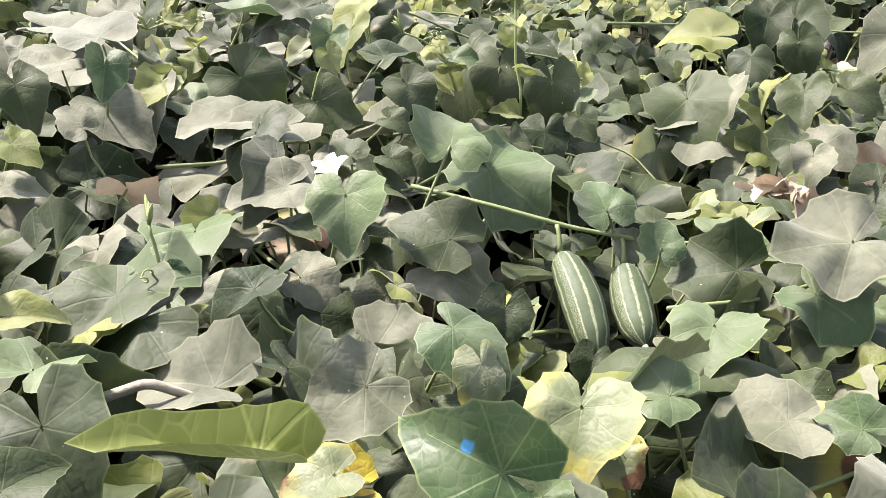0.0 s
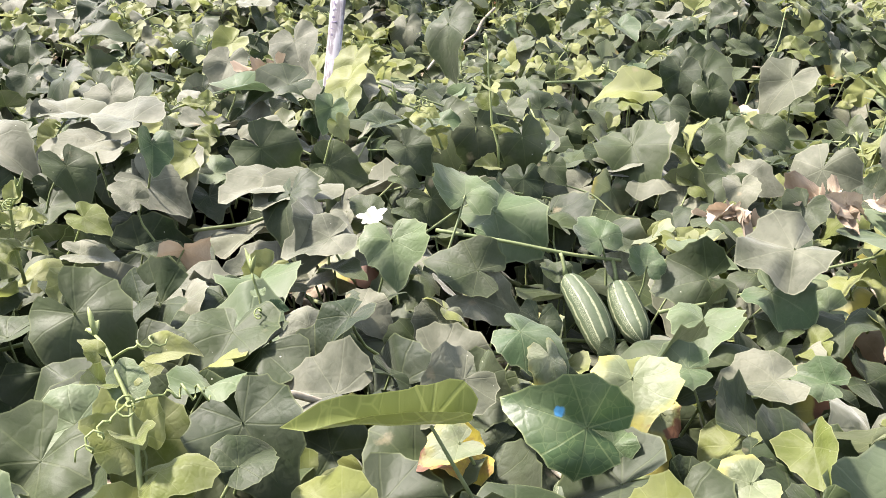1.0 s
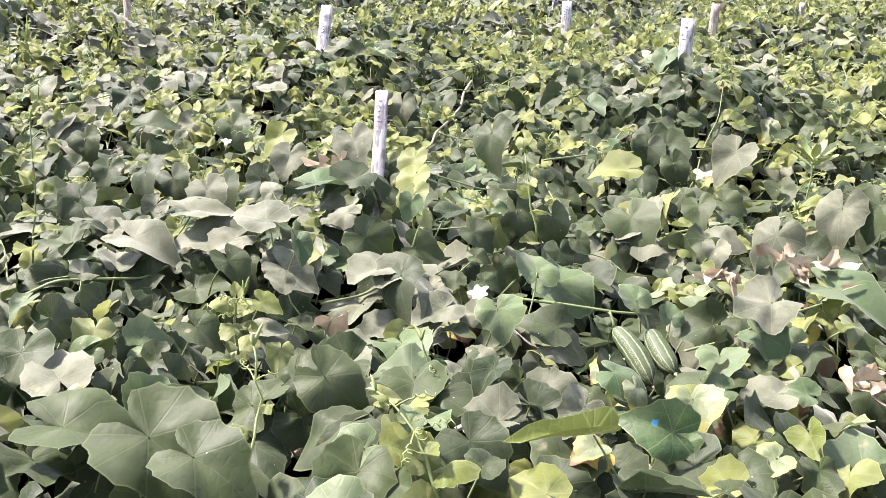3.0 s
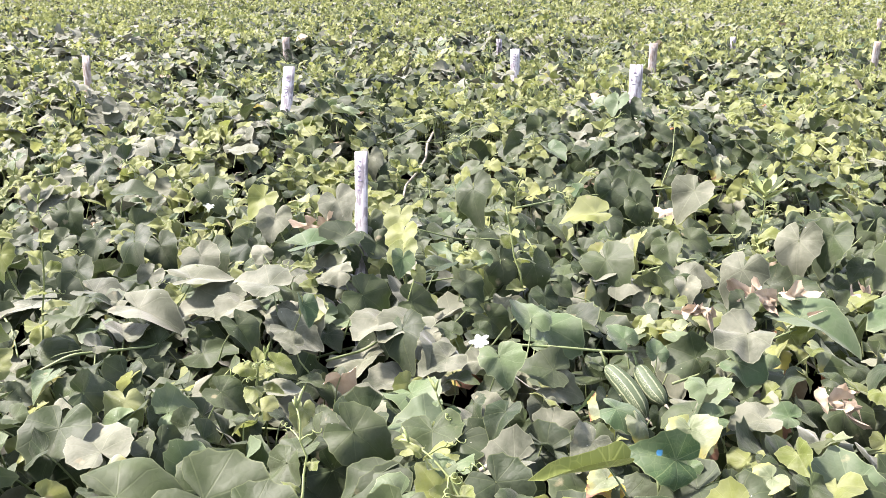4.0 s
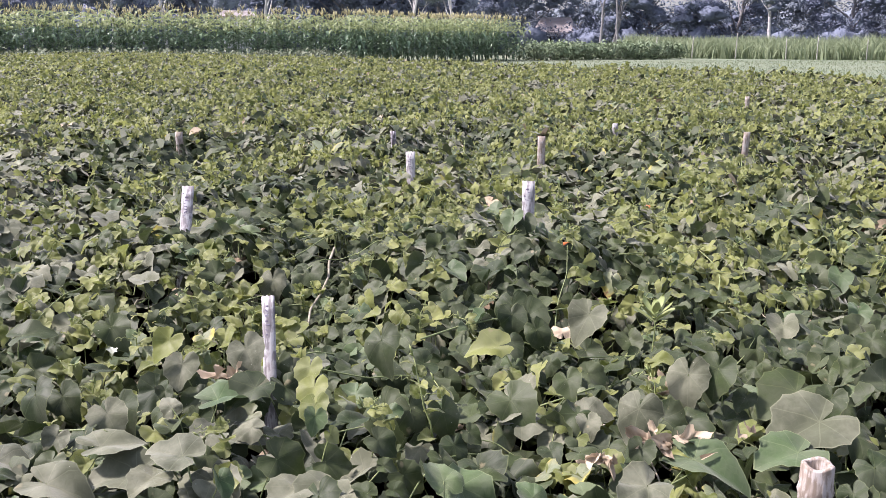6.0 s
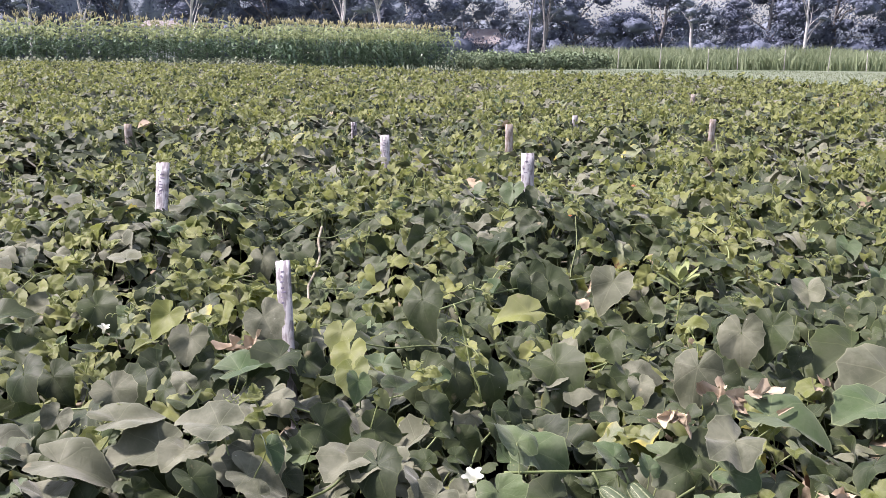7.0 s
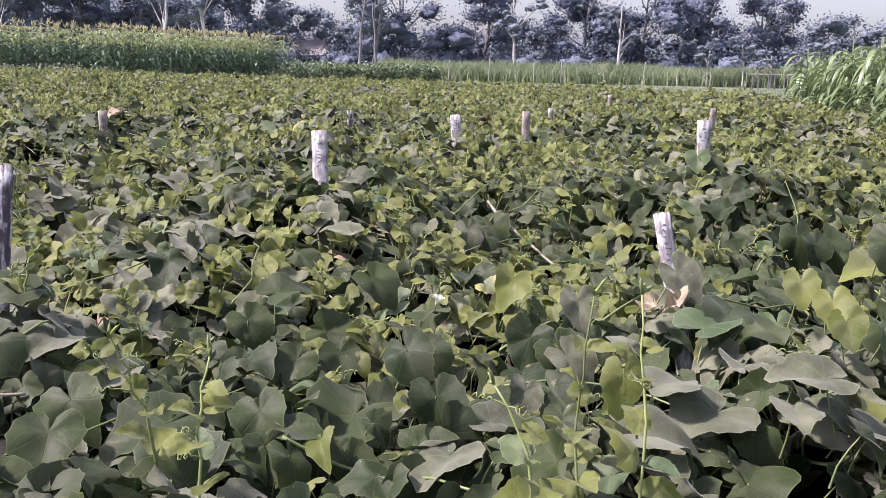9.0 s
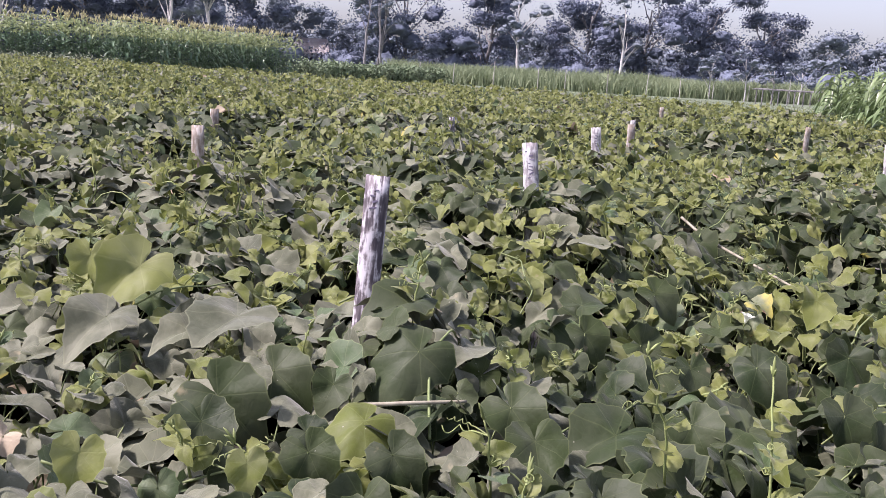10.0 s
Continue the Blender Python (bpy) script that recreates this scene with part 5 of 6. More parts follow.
leaf(-0.217, 0.661, 0.300, 177, 3, -18, 0.080, FRESH, 4)
leaf(-0.146, 0.639, 0.275, 8, 3, 40, 0.061, GREEN, 1)
leaf(-0.109, 0.725, 0.289, -27, 15, 20, 0.049, DUSTY, 0)
leaf(-0.030, 0.670, 0.307, -130, 36, -29, 0.040, DUSTY, 1)
leaf(-0.032, 0.488, 0.338, -138, 16, -33, 0.054, DUSTY, 0)
leaf(-0.133, 0.518, 0.308, 161, 10, -13, 0.069, DUSTY, 6)
leaf(-0.073, 0.361, 0.375, 175, -1, -5, 0.099, UNDER, 8)
leaf(0.049, 0.411, 0.341, 167, -16, -59, 0.067, SMEARED, 3)
leaf(0.038, 0.498, 0.355, -64, 40, -2, 0.034, YELLOW, 7)
leaf(0.019, 0.525, 0.363, -40, 8, 19, 0.049, FRESH, 7)
leaf(0.095, 0.456, 0.357, -100, 30, 0, 0.049, YELLOW, 5)
leaf(0.116, 0.464, 0.325, -46, 13, 22, 0.032, YELLOW, 4)
leaf(0.215, 0.607, 0.337, -115, 15, -6, 0.050, FRESH, 5)
leaf(0.232, 0.490, 0.336, 174, 5, -14, 0.051, DUSTY, 1)
leaf(0.229, 0.500, 0.295, -3, -14, 27, 0.074, YELLOW, 4)
leaf(0.157, 0.496, 0.344, 168, 2, -20, 0.042, FRESH, 3)
leaf(0.264, 0.719, 0.332, 174, 17, -53, 0.066, GREEN, 4)
leaf(0.263, 0.773, 0.336, -20, -0, 8, 0.059, FRESH, 1)
leaf(0.319, 0.683, 0.333, -48, 9, 23, 0.058, FRESH, 4)
leaf(0.344, 0.699, 0.376, -167, 13, -16, 0.078, DUSTY, 9)
leaf(0.312, 0.694, 0.292, 141, -14, -43, 0.056, DUSTY, 0)
leaf(0.063, 0.639, 0.320, -108, 48, -16, 0.041, GREEN, 3)
leaf(0.127, 0.593, 0.308, -119, 49, -13, 0.029, GREEN, 3)
leaf(0.013, 0.732, 0.302, -17, 8, 29, 0.060, DUSTY, 0)
leaf(-0.157, 0.667, 0.297, -160, 3, -35, 0.051, DUSTY, 7)
leaf(0.282, 0.495, 0.331, 140, -8, -34, 0.036, FRESH, 3)
leaf(-0.374, 1.016, 0.334, -25, 25, 18, 0.075, DUSTY, 1)
leaf(-0.376, 0.941, 0.334, 160, -25, -25, 0.037, DUSTY, 1)
leaf(-0.370, 0.941, 0.267, 21, -2, 45, 0.077, GREEN, 0)
leaf(-0.390, 0.812, 0.250, 31, -2, 20, 0.093, DUSTY, 0)
leaf(-0.326, 1.064, 0.355, 31, -27, 62, 0.034, YOUNG, 1)
leaf(-0.324, 1.055, 0.358, -119, 22, -21, 0.048, YOUNG, 0)
leaf(-0.167, 0.966, 0.345, -146, 3, -7, 0.079, DUSTY, 1)
leaf(-0.216, 0.979, 0.346, -142, 2, -5, 0.074, DUSTY, 1)
leaf(0.589, 1.552, 0.379, -65, 51, 38, 0.071, GREEN, 2)
leaf(0.559, 1.641, 0.401, -108, 60, 1, 0.072, GREEN, 0)
leaf(0.279, 1.204, 0.343, -69, 30, 19, 0.050, GREEN, 1)
leaf(0.298, 1.176, 0.330, 18, -8, 12, 0.075, DUSTY, 3)
leaf(0.330, 1.146, 0.323, 28, -7, 7, 0.120, DUSTY, 2)
leaf(0.166, 1.064, 0.355, -45, 34, 39, 0.035, GREEN, 1)
leaf(0.404, 1.417, 0.400, 164, -1, -20, 0.085, YOUNG, 3)
leaf(-0.070, 1.110, 0.398, 29, -5, 9, 0.061, GREEN, 3)
leaf(-0.131, 1.048, 0.410, -33, 48, 42, 0.026, YOUNG, 1)
leaf(-0.138, 1.129, 0.415, -115, 45, -24, 0.042, FRESH, 0)
leaf(-0.039, 1.042, 0.383, -36, 31, 34, 0.051, GREEN, 0)
leaf(-0.091, 0.951, 0.324, 128, -17, -10, 0.038, GREEN, 1)
leaf(-0.047, 0.929, 0.333, -20, 10, 23, 0.033, GREEN, 0)
leaf(-0.533, 1.261, 0.361, 7, 1, 5, 0.092, DUSTY, 1)
leaf(-0.354, 0.963, 0.397, -80, 48, -21, 0.046, FRESH, 6)
leaf(-0.454, 1.088, 0.362, -136, 3, -9, 0.062, DUSTY, 1)
leaf(-0.464, 0.990, 0.359, -47, 39, 11, 0.061, GREEN, 3)
leaf(-0.415, 0.865, 0.336, -22, 19, 17, 0.039, YOUNG, 1)
leaf(-0.416, 0.840, 0.301, 4, 4, 9, 0.045, DUSTY, 1)
leaf(-0.052, 0.973, 0.362, -14, 9, 29, 0.030, GREEN, 0)
leaf(-0.331, 1.249, 0.354, 53, -10, 12, 0.070, DUSTY, 0)
leaf(-0.302, 1.221, 0.352, -136, 5, -9, 0.041, DUSTY, 1)
leaf(0.202, 0.739, 0.338, 71, -50, 3, 0.032, FRESH, 5)
leaf(0.185, 0.768, 0.323, 147, -30, -55, 0.029, DUSTY, 3)
leaf(0.121, 0.462, 0.327, 114, -16, -12, 0.022, YELLOW, 4)
leaf(0.295, 0.599, 0.288, 144, -6, -29, 0.036, GREEN, 4)
leaf(-0.036, 0.625, 0.281, -30, 16, 26, 0.077, DUSTY, 0)
leaf(0.207, 0.645, 0.282, -29, 3, 20, 0.059, DUSTY, 7)
leaf(-0.073, 0.435, 0.292, 40, -12, 16, 0.082, GREEN, 3)
leaf(-0.043, 0.422, 0.322, -156, 6, -19, 0.035, YELLOW, 5)
leaf(-0.277, 0.550, 0.330, 27, -0, 15, 0.039, YOUNG, 3)
leaf(-0.290, 0.604, 0.270, 24, -0, 10, 0.065, DUSTY, 0)
leaf(-0.196, 0.359, 0.347, 52, -9, 18, 0.039, GREEN, 3)
leaf(-0.003, 0.469, 0.292, -167, 6, -29, 0.045, GREEN, 7)
leaf(0.114, 0.773, 0.314, 124, -23, -20, 0.029, GREEN, 0)
leaf(0.413, 0.814, 0.386, -139, 43, -16, 0.048, GREEN, 0)
leaf(0.532, 1.201, 0.385, -38, 11, 39, 0.054, GREEN, 0)
leaf(-0.179, 0.795, 0.289, -178, -3, -15, 0.042, DUSTY, 0)
leaf(-0.274, 0.810, 0.279, -177, -2, -5, 0.063, DUSTY, 0)
leaf(0.074, 0.418, 0.321, 91, -39, -8, 0.028, FRESH, 4)
leaf(0.046, 0.422, 0.315, 133, -29, -29, 0.023, GREEN, 0)
leaf(-0.400, 1.079, 0.398, 138, -4, -11, 0.082, DUSTY, 1)
leaf(-0.242, 1.250, 0.357, 155, -0, -30, 0.058, DUSTY, 7)
leaf(-0.378, 1.437, 0.348, 120, -34, -31, 0.044, DUSTY, 7)
leaf(-0.331, 1.606, 0.388, -118, 50, -8, 0.067, DUSTY, 1)
leaf(-0.598, 1.756, 0.286, -67, 51, 26, 0.070, GREEN, 0)
leaf(-0.204, 1.482, 0.449, -73, 42, 30, 0.073, DUSTY, 1)
leaf(-0.209, 1.365, 0.397, -161, 10, -11, 0.088, GREEN, 3)
leaf(-0.340, 1.773, 0.398, -151, 35, -30, 0.069, YOUNG, 0)
leaf(-0.613, 1.448, 0.317, -141, 42, -31, 0.052, DUSTY, 0)
leaf(-0.727, 1.399, 0.305, -30, 6, 14, 0.085, DUSTY, 3)
leaf(-0.633, 1.199, 0.331, -34, 7, 17, 0.100, DUSTY, 3)
leaf(-0.473, 1.196, 0.328, -180, 4, -14, 0.099, DUSTY, 1)
leaf(-0.511, 1.458, 0.350, -67, 39, 25, 0.072, DUSTY, 0)
leaf(0.060, 2.386, 0.366, -103, 55, 6, 0.086, DUSTY, 2)
leaf(-0.310, 2.293, 0.302, -32, 14, 38, 0.096, GREEN, 0)
leaf(-0.461, 2.090, 0.352, -60, 37, 27, 0.084, GREEN, 0)
leaf(-0.349, 1.064, 0.344, -80, 35, 21, 0.084, DUSTY, 0)
leaf(0.592, 1.707, 0.406, -112, 59, 15, 0.094, GREEN, 2)
leaf(0.599, 1.626, 0.397, -88, 46, 34, 0.114, GREEN, 2)
leaf(0.682, 1.029, 0.422, -134, 60, 8, 0.090, DUSTY, 2)
leaf(0.518, 0.977, 0.386, -148, 60, -5, 0.089, DUSTY, 7)
leaf(0.740, 1.000, 0.437, -152, 60, -6, 0.079, GREEN, 0)
leaf(0.739, 1.532, 0.412, -160, 42, -18, 0.097, DUSTY, 0)
leaf(0.319, 1.177, 0.362, -85, 25, 26, 0.095, GREEN, 0)
leaf(0.378, 1.251, 0.357, -87, 14, 14, 0.054, DUSTY, 5)
leaf(0.478, 1.122, 0.326, -37, -7, 29, 0.065, DUSTY, 0)
leaf(0.476, 1.200, 0.378, -100, 39, 25, 0.057, GREEN, 1)
leaf(-0.947, 1.926, 0.326, -154, 32, -34, 0.068, GREEN, 0)
leaf(-0.908, 1.824, 0.318, -167, 21, -35, 0.048, GREEN, 1)
leaf(-0.822, 1.789, 0.315, -162, 31, -35, 0.060, GREEN, 1)
leaf(-0.746, 1.779, 0.314, -107, 50, 3, 0.062, GREEN, 1)
leaf(-0.830, 1.601, 0.276, -162, 12, -16, 0.133, GREEN, 0)
leaf(-0.598, 1.727, 0.302, -67, 37, 36, 0.077, GREEN, 0)
leaf(-0.624, 1.356, 0.305, -134, 34, -6, 0.049, GREEN, 1)
leaf(-0.482, 1.502, 0.343, -82, 41, 31, 0.081, GREEN, 0)
leaf(-0.765, 1.480, 0.329, -101, 54, 12, 0.076, GREEN, 0)
leaf(-0.967, 1.686, 0.287, -132, 41, -20, 0.066, GREEN, 0)
leaf(-0.836, 1.073, 0.490, -128, 65, -6, 0.048, YOUNG, 2)
leaf(-0.824, 1.968, 0.342, -66, 47, 33, 0.072, GREEN, 0)
leaf(-0.420, 2.241, 0.314, -109, 50, 4, 0.084, GREEN, 0)
leaf(-0.658, 1.453, 0.278, 175, 6, -14, 0.062, GREEN, 1)
leaf(-0.189, 0.928, 0.349, -104, 35, 30, 0.076, GREEN, 2)
leaf(0.027, 1.201, 0.375, -90, 39, 43, 0.096, GREEN, 2)
leaf(-0.119, 1.198, 0.409, -120, 53, 18, 0.055, YOUNG, 1)
leaf(-0.113, 1.229, 0.435, -129, 49, 10, 0.057, YOUNG, 1)
leaf(-0.104, 1.294, 0.455, -134, 55, 5, 0.053, YOUNG, 1)
leaf(0.028, 1.210, 0.526, -106, 48, 31, 0.079, GREEN, 2)
leaf(-0.291, 1.356, 0.387, 0, -9, 8, 0.102, FRESH, 3)
leaf(-1.785, 1.902, 0.343, -136, 57, -25, 0.054, YOUNG, 0)
leaf(-1.562, 1.997, 0.343, -61, 38, 43, 0.106, GREEN, 0)
leaf(-1.555, 1.759, 0.344, -77, 51, 38, 0.062, GREEN, 0)
leaf(-1.280, 1.896, 0.394, 180, 31, -35, 0.106, GREEN, 7)
leaf(-1.435, 2.064, 0.340, -69, 28, 30, 0.087, GREEN, 0)
leaf(-1.468, 1.701, 0.342, -73, 45, 45, 0.062, GREEN, 0)
leaf(-1.627, 1.781, 0.338, -110, 60, 7, 0.041, YOUNG, 1)
leaf(-1.609, 1.950, 0.330, -98, 49, 13, 0.080, GREEN, 0)
leaf(-1.463, 2.319, 0.343, -177, 4, -7, 0.080, DUSTY, 3)
leaf(-1.387, 2.287, 0.367, -154, 6, -5, 0.120, DUSTY, 1)
leaf(-1.453, 2.573, 0.408, -159, 24, -26, 0.130, YOUNG, 3)
leaf(-1.508, 2.695, 0.411, -123, 54, -12, 0.077, YOUNG, 0)
leaf(-1.203, 2.031, 0.431, 169, 4, -9, 0.099, GREEN, 3)
leaf(-1.566, 2.440, 0.351, -150, 11, -10, 0.112, DUSTY, 3)
leaf(-1.423, 1.829, 0.334, -174, 20, -23, 0.082, YOUNG, 7)
leaf(-1.402, 1.943, 0.349, -159, 44, -27, 0.054, GREEN, 0)
leaf(-1.204, 1.766, 0.332, -86, 33, 33, 0.080, GREEN, 0)
leaf(-1.116, 1.638, 0.316, 172, 7, -8, 0.107, GREEN, 3)
leaf(-0.995, 1.595, 0.322, -105, 37, 28, 0.072, GREEN, 0)
leaf(-0.981, 1.540, 0.309, -53, -1, 10, 0.061, GREEN, 1)
leaf(-0.656, 1.702, 0.325, -95, 34, 39, 0.088, GREEN, 2)
leaf(-0.688, 2.101, 0.350, 6, -12, 9, 0.090, GREEN, 0)
leaf(-0.937, 1.910, 0.320, -173, 34, -22, 0.072, GREEN, 1)
leaf(-1.259, 2.082, 0.352, -166, 23, -20, 0.059, GREEN, 0)
leaf(-0.542, 0.424, 0.371, -36, 22, 21, 0.112, GREEN, 0)
leaf(-0.495, 0.381, 0.369, -35, 13, 15, 0.080, GREEN, 0)
leaf(0.247, 0.322, 0.317, 73, -43, -16, 0.070, FRESH, 5)
leaf(-0.346, 0.558, 0.361, -34, 31, 41, 0.080, GREEN, 2)
leaf(-0.582, 0.748, 0.327, 24, -7, 24, 0.049, FRESH, 5)
leaf(-0.538, 0.527, 0.325, 38, -23, 34, 0.079, GREEN, 3)
leaf(-0.641, 0.503, 0.344, -10, 5, 11, 0.105, GREEN, 3)
leaf(-0.506, 0.743, 0.352, -30, 26, 31, 0.052, GREEN, 3)
leaf(-0.315, 0.427, 0.337, -160, 15, -32, 0.052, FRESH, 5)
leaf(-0.198, 0.411, 0.347, -55, 29, 29, 0.068, GREEN, 0)
leaf(0.147, 0.346, 0.337, -169, 22, -21, 0.037, YELLOW, 5)
leaf(-0.560, 0.595, 0.317, 54, -31, 27, 0.050, FRESH, 5)
leaf(-0.130, 0.335, 0.323, 135, -15, -26, 0.050, YOUNG, 3)
leaf(-0.270, 0.410, 0.344, 127, -41, -32, 0.048, YOUNG, 6)
leaf(0.899, 0.928, 0.386, -176, 17, -15, 0.115, GREEN, 1)
leaf(0.815, 0.776, 0.389, 176, 17, -19, 0.128, DUSTY, 1)
leaf(0.794, 0.967, 0.374, -169, 44, -28, 0.042, GREEN, 1)
leaf(0.515, 0.788, 0.355, -57, 4, 14, 0.119, FRESH, 3)
leaf(0.916, 0.844, 0.402, -153, 49, -13, 0.059, GREEN, 0)
leaf(0.708, 0.720, 0.365, 174, 6, -8, 0.098, FRESH, 1)
leaf(0.797, 1.080, 0.386, -138, 45, -6, 0.074, GREEN, 0)
leaf(-0.033, 0.431, 0.306, -165, 4, -25, 0.038, SPOTTED, 4)


def chosen_shoots():
    """Shoots and runners that stand out from the leaf cover."""
    rng = np.random.default_rng(91)
    for foot, tip, leaves, tendrils, size in (
            ((-0.80, 1.16, 0.29), (-0.783, 1.167, 0.55), 9, 2, 0.034), ((-0.46, 0.36, 0.30), (-0.432, 0.445, 0.46), 3, 2, 0.02),
            ((-0.45, 0.76, 0.30), (-0.44, 0.74, 0.40), 9, 6, 0.032), ((-0.25, 0.33, 0.33), (-0.30, 0.44, 0.40), 8, 4, 0.03),
            ((-0.19, 0.62, 0.29), (-0.21, 0.64, 0.365), 4, 1, 0.016), ((0.10, 1.10, 0.34), (0.08, 1.16, 0.50), 6, 3, 0.03),
            ((-0.87, 1.02, 0.30), (-0.831, 1.06, 0.58), 9, 2, 0.036), ((-1.20, 1.34, 0.29), (-1.165, 1.38, 0.49), 8, 2, 0.034),
            ((-1.18, 1.50, 0.30), (-1.23, 1.51, 0.49), 7, 3, 0.03), ((-0.99, 1.08, 0.30), (-0.97, 1.13, 0.49), 8, 2, 0.036),
            ((0.02, 1.12, 0.36), (-0.05, 1.10, 0.43), 6, 3, 0.03), ((-0.30, 1.16, 0.36), (-0.36, 1.13, 0.40), 5, 4, 0.03)):
        shoot(foot, np.subtract(tip, foot), float(np.linalg.norm(np.subtract(tip, foot))), rng, leaves, YOUNG, tendrils, size)
    runner([(-0.02, 0.82, 0.345), (0.05, 0.79, 0.345), (0.13, 0.775, 0.335), (0.2, 0.77, 0.33), (0.30, 0.76, 0.34)], 0.0026)
    runner([(0.20, 0.68, 0.31), (0.28, 0.70, 0.315), (0.36, 0.73, 0.33), (0.48, 0.75, 0.35)], 0.0022)
    runner([(0.28, 1.62, 0.37), (0.43, 1.70, 0.365), (0.6, 1.72, 0.37), (0.8, 1.70, 0.38)], 0.0026)
    stem = [(0.34, 2.62, 0.40), (0.29, 2.52, 0.375), (0.259, 2.417, 0.35), (0.19, 2.27, 0.335), (0.12, 2.14, 0.325), (0.09, 2.05, 0.31)]
    runner(stem, 0.0048, 2)
    for (ax, ay, az), (bx, by, bz) in zip(stem, stem[1:]):
        CHOSEN.append(((ax + bx) / 2, (ay + by) / 2, 0.05, min(az, bz) - 0.04))
    runner([(0.07, 0.43, 0.28), (0.14, 0.43, 0.285), (0.2, 0.45, 0.29), (0.3, 0.5, 0.30)], 0.0025)
    runner([(-0.21, 0.50, 0.30), (-0.17, 0.50, 0.32), (-0.13, 0.51, 0.30)], 0.004, 2)
    runner([(-1.409, 1.886, 0.335), (-1.341, 1.842, 0.340), (-1.251, 1.814, 0.335)], 0.004, 2)


chosen_shoots()


def dry_litter(x, y, z, n, spread, seed):
    """Curled dead leaves lying in the vines."""
    rng = np.random.default_rng(seed)
    for k in range(n):
        nor = np.array([[rng.normal(0, 0.8), rng.normal(-0.4, 0.8), 0.8]])
        tip = rng.normal(0, 1, (1, 3)) * (1, 1, 0.3)
        p = (x + rng.normal(0, spread), y + rng.normal(0, spread * 0.6), z + rng.normal(0, 0.008))
        put_leaf(p, axes(nor, tip)[0], rng.uniform(0.018, 0.038), (13, 6, 8, 13)[k % 4], DRY, False)
        CHOSEN.append((p[0], p[1], 0.03, z - 0.02))


dry_litter(0.494, 0.829, 0.378, 12, 0.034, 1)
dry_litter(0.314, 0.837, 0.362, 7, 0.022, 2)
dry_litter(0.621, 0.768, 0.385, 2, 0.012, 6)
dry_litter(0.40, 0.55, 0.32, 7, 0.03, 3)
dry_litter(-0.235, 1.47, 0.395, 5, 0.02, 4)


# leaves set before the feet of the stakes to cover them in the camera's view
for x, y, z, heading, dip, roll, size, kind, shape in (
        (0.855, 2.22, 0.555, -140, 45, 0, 0.065, FRESH, 1), (0.85, 2.2, 0.505, -150, 50, 0, 0.07, GREEN, 4), (0.86, 2.19, 0.46, -145, 45, 8, 0.07, DUSTY, 9),
        (0.89, 2.2, 0.54, -105, 48, 5, 0.07, GREEN, 0), (0.945, 2.19, 0.51, -80, 40, -8, 0.06, FRESH, 4), (0.885, 2.17, 0.48, -125, 55, 0, 0.07, GREEN, 2),
        (0.935, 2.16, 0.455, -95, 50, 10, 0.07, YOUNG, 1), (0.895, 2.15, 0.425, -110, 45, 0, 0.075, GREEN, 9), (-0.115, 1.545, 0.385, -100, 45, 0, 0.06, GREEN, 0),
        (-0.09, 1.54, 0.365, -75, 40, 12, 0.06, DUSTY, 4), (-0.15, 1.54, 0.36, -130, 45, -6, 0.055, FRESH, 2), (-0.175, 2.81, 0.46, -100, 40, 0, 0.06, GREEN, 1)):
    leaf(x, y, z, heading, dip, roll, size, kind, shape)



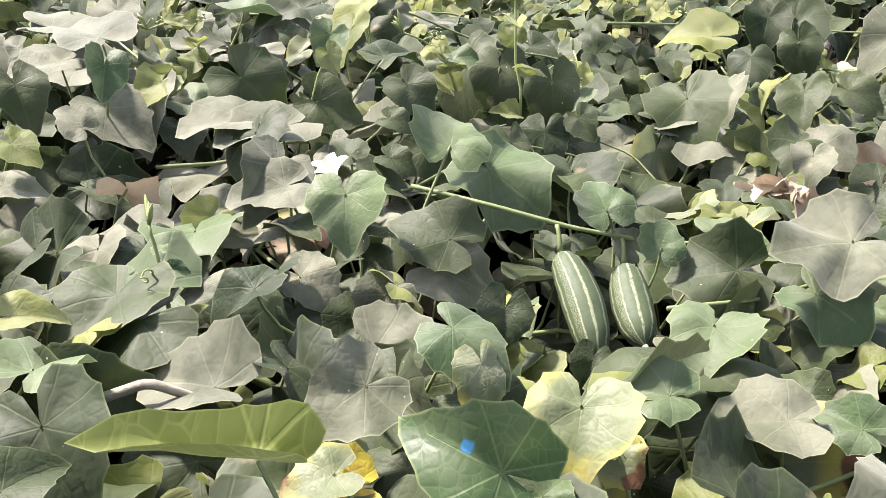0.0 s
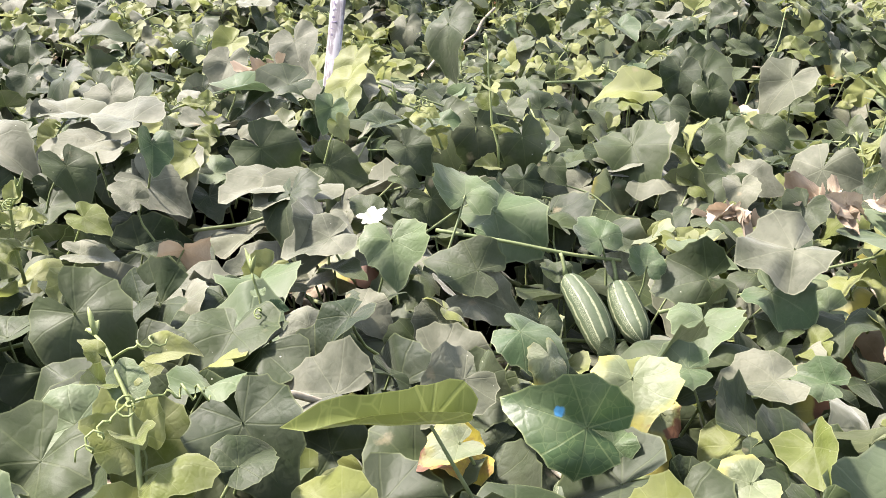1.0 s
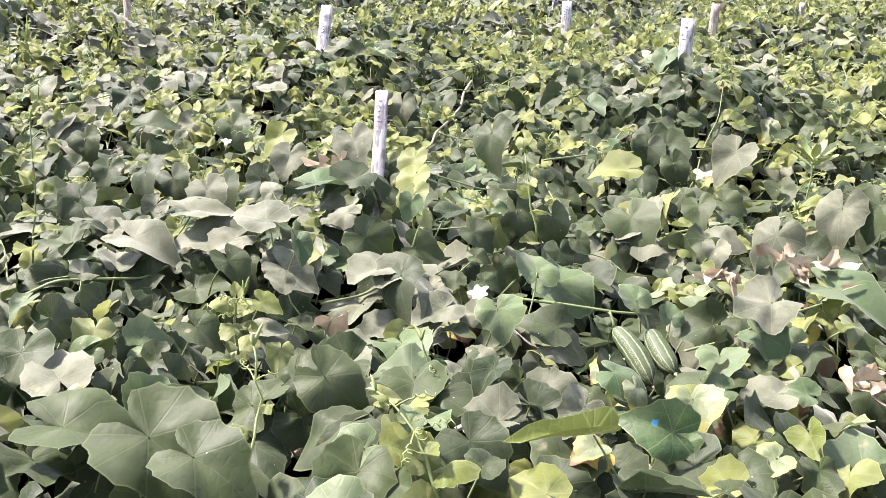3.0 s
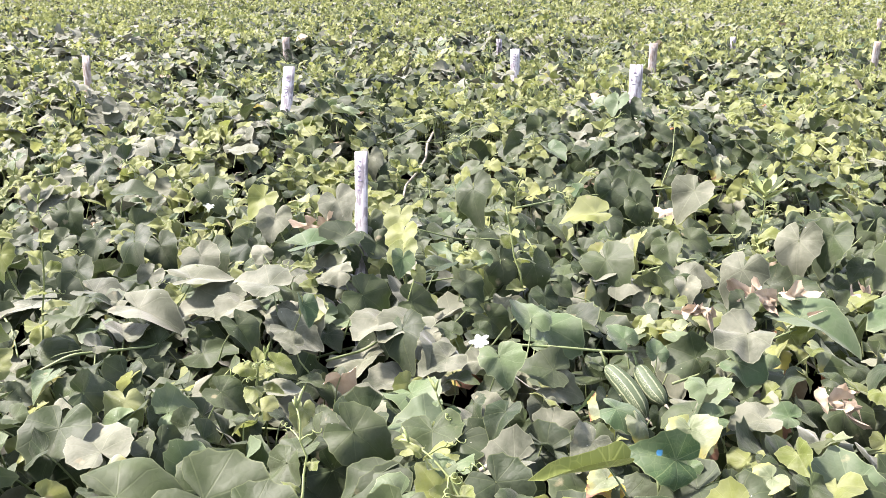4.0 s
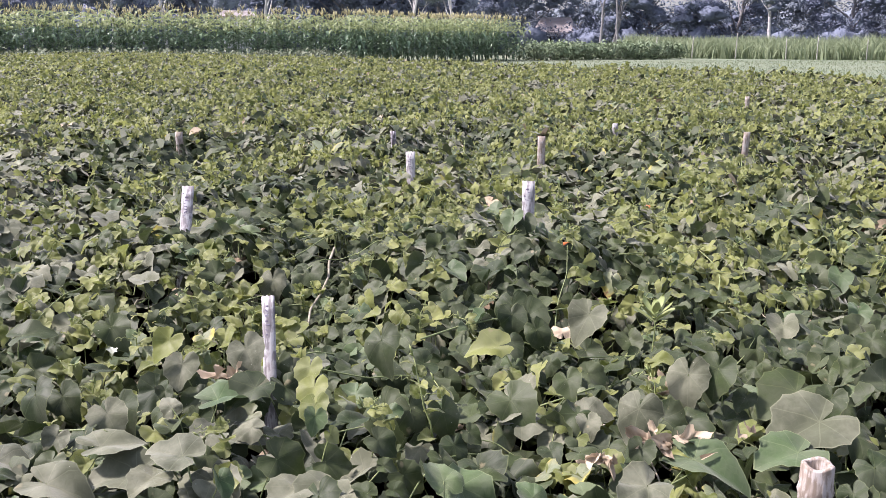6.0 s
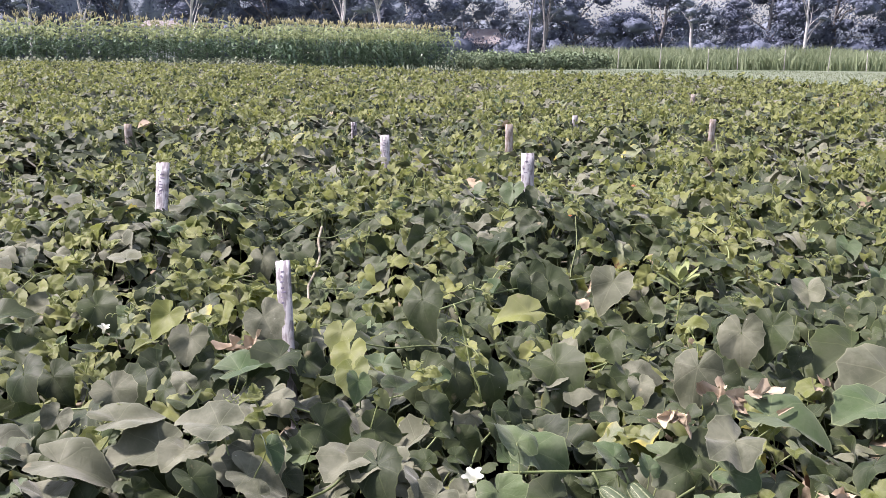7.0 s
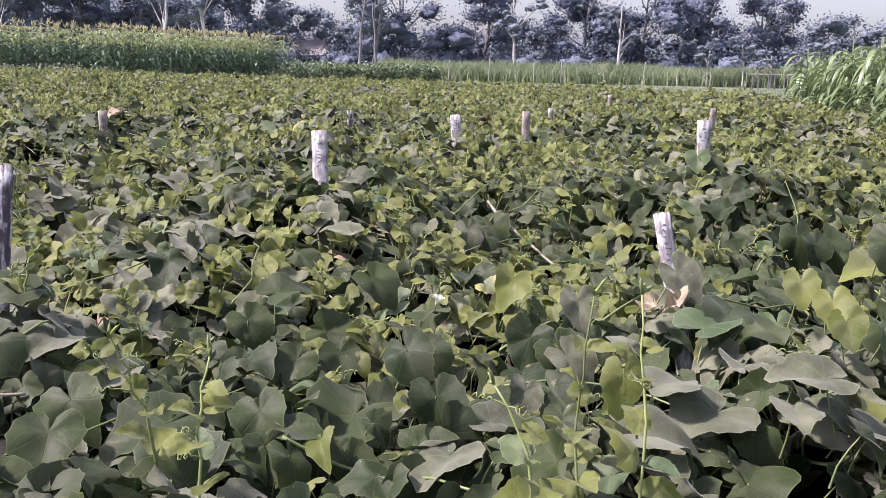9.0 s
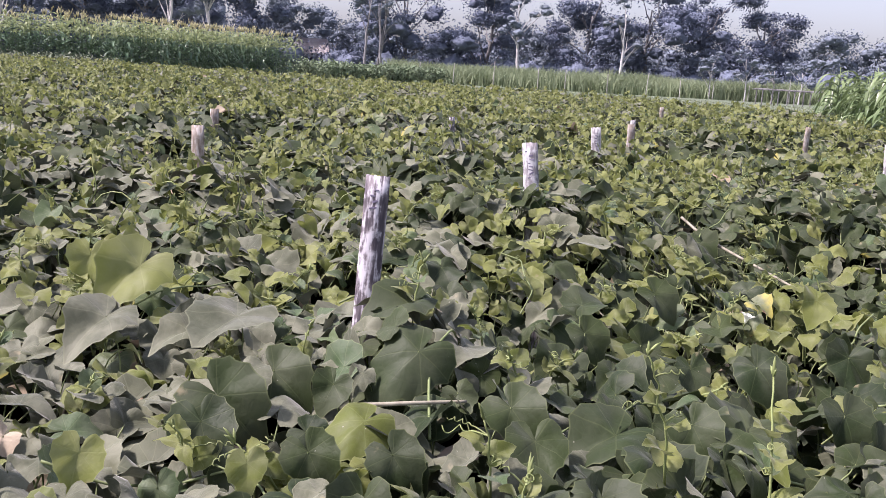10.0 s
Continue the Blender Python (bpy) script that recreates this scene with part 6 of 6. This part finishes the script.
def strew_near():
    rng = np.random.default_rng(77)
    x, y = jittered(NEAR[0], NEAR[1], NEAR[2], NEAR[3], 0.0515, rng)
    z = canopy(x, y) + rng.normal(0, 0.014, len(x))
    kind = leaf_kinds(x, y, rng, 0.16)
    lush = ((x < -0.3) & (y < 1.75)) | (y < 0.62)
    kind = np.where(lush & (kind == DUSTY) & (rng.random(len(x)) < 0.65), GREEN, kind)
    kind = np.where(lush & (kind == YOUNG) & (rng.random(len(x)) < 0.2), GREEN, kind)
    turn = sloped(x, y, leaning(len(x), rng, np.where(kind == DUSTY, 12.0, np.where(lush, 36.0, 28.0)), 19, -112.0, 80.0))
    size = 0.062 * rng.uniform(0.6, 1.3, len(x)) * np.where(kind == YOUNG, 0.7, 1)
    taken = np.array(CHOSEN) if CHOSEN else np.zeros((0, 4))
    for i in range(len(x)):
        c = np.array([x[i], y[i]]) + turn[i][:2, 1] * size[i] * 0.35
        zz = z[i]
        if len(taken):
            d = np.hypot(taken[:, 0] - c[0], taken[:, 1] - c[1])
            hit = d < taken[:, 2] + size[i] * 0.3
            if (d < taken[:, 2] * 0.75).any() and rng.random() < 0.6:
                continue
            if hit.any():
                zz = min(zz, taken[hit, 3].min() - 0.012)
        put_leaf((x[i], y[i], zz), turn[i], size[i], COMMON[int(rng.integers(0, 12))], int(kind[i]), True, rng)
    # shoots above the leaf cover
    sx, sy = jittered(NEAR[0], NEAR[1], NEAR[2] + 0.6, NEAR[3], 0.19, rng)
    for a, b in zip(sx, sy):
        if rng.random() < (0.12 if a < -0.3 and b < 1.75 else np.clip(0.25 + 0.5 * (b - 1.1), 0.2, 0.75)):
            shoot((a, b, float(canopy(a, b)) - 0.01), (rng.normal(0, 0.5), rng.normal(0, 0.5) - 0.15, 1.0), rng.uniform(0.05, 0.12), rng, int(rng.integers(4, 7)))
    # runners that creep over the leaf cover
    for _ in range(46):
        a, b, h = rng.uniform(NEAR[0], NEAR[1]), rng.uniform(0.7, NEAR[3] - 0.1), rng.uniform(-0.6, 0.9)
        pts = []
        for k in range(6):
            pts.append((a, b, float(canopy(a, b)) + rng.uniform(-0.004, 0.022)))
            h += rng.normal(0, 0.25)
            a, b = a + 0.075 * math.cos(h), b + 0.075 * math.sin(h)
        runner(pts, rng.uniform(0.0016, 0.0028))
    # shaded lower leaves
    x, y = jittered(NEAR[0], NEAR[1], NEAR[2], NEAR[3], 0.08, rng)
    for key, root in VINES.items():
        o = np.array(root.location)
        w, h = (NEAR[1] - NEAR[0]) / 10, (NEAR[3] - NEAR[2]) / 8
        sel = (abs(x - o[0]) <= w) & (abs(y - o[1]) <= h)
        sel &= rng.random(len(x)) < 0.75
        px, py = np.tile(x[sel], 2), np.tile(y[sel], 2)
        px, py = px + rng.normal(0, 0.02, len(px)), py + rng.normal(0, 0.02, len(px))
        pz = canopy(px, py) - 0.06 - 0.07 * rng.random(len(px)) - np.repeat([0.0, 0.06], len(px) // 2)
        n = len(px)
        # Mostly the dark green kind: shade of the gaps put into leaf colour.
        k = np.where(rng.random(n) < 0.3, DUSTY, GREEN)
        k[rng.random(n) < 0.06] = DRY
        me = strew("lower_leaves", MID_SHAPES, rng.integers(0, 10, n), leaning(n, rng, 30, 22, -100, 120), np.stack([px, py, pz], 1) - o, 0.06 * rng.uniform(0.7, 1.3, n), k, LEAF_MATS)
        tagged(piece("lower_leaves", me, root, "shaded lower leaves, mostly dark green to deepen the gaps"), kind="stuff")
        # the rooted stem and runners below the leaves
        st = STEMS[key]
        top = np.array([rng.normal(0, 0.03), rng.normal(0, 0.03), float(canopy(o[0], o[1])) - 0.12])
        st.add(*tube(arc((0, 0, -0.02), top, 0, 6, 0.02, rng), np.linspace(0.007, 0.004, 6), 7), 2)
        for _ in range(7):
            a = rng.uniform(0, 6.28)
            e = np.array([np.cos(a) * w * 1.2, np.sin(a) * h * 1.2, 0])
            e[2] = float(canopy(o[0] + e[0], o[1] + e[1])) - rng.uniform(0.035, 0.08)
            st.add(*tube(arc(top, e, 0.0, 9, 0.03, rng), np.linspace(0.0035, 0.0018, 9), 5), int(rng.random() < 0.3) * 2)
        tagged(piece("stem", st.mesh("stem", [MAT_STEM, MAT_SHOOT, MAT_OLDSTEM]), root, "thin green and straw-coloured stems"), kind="stuff")


strew_near()
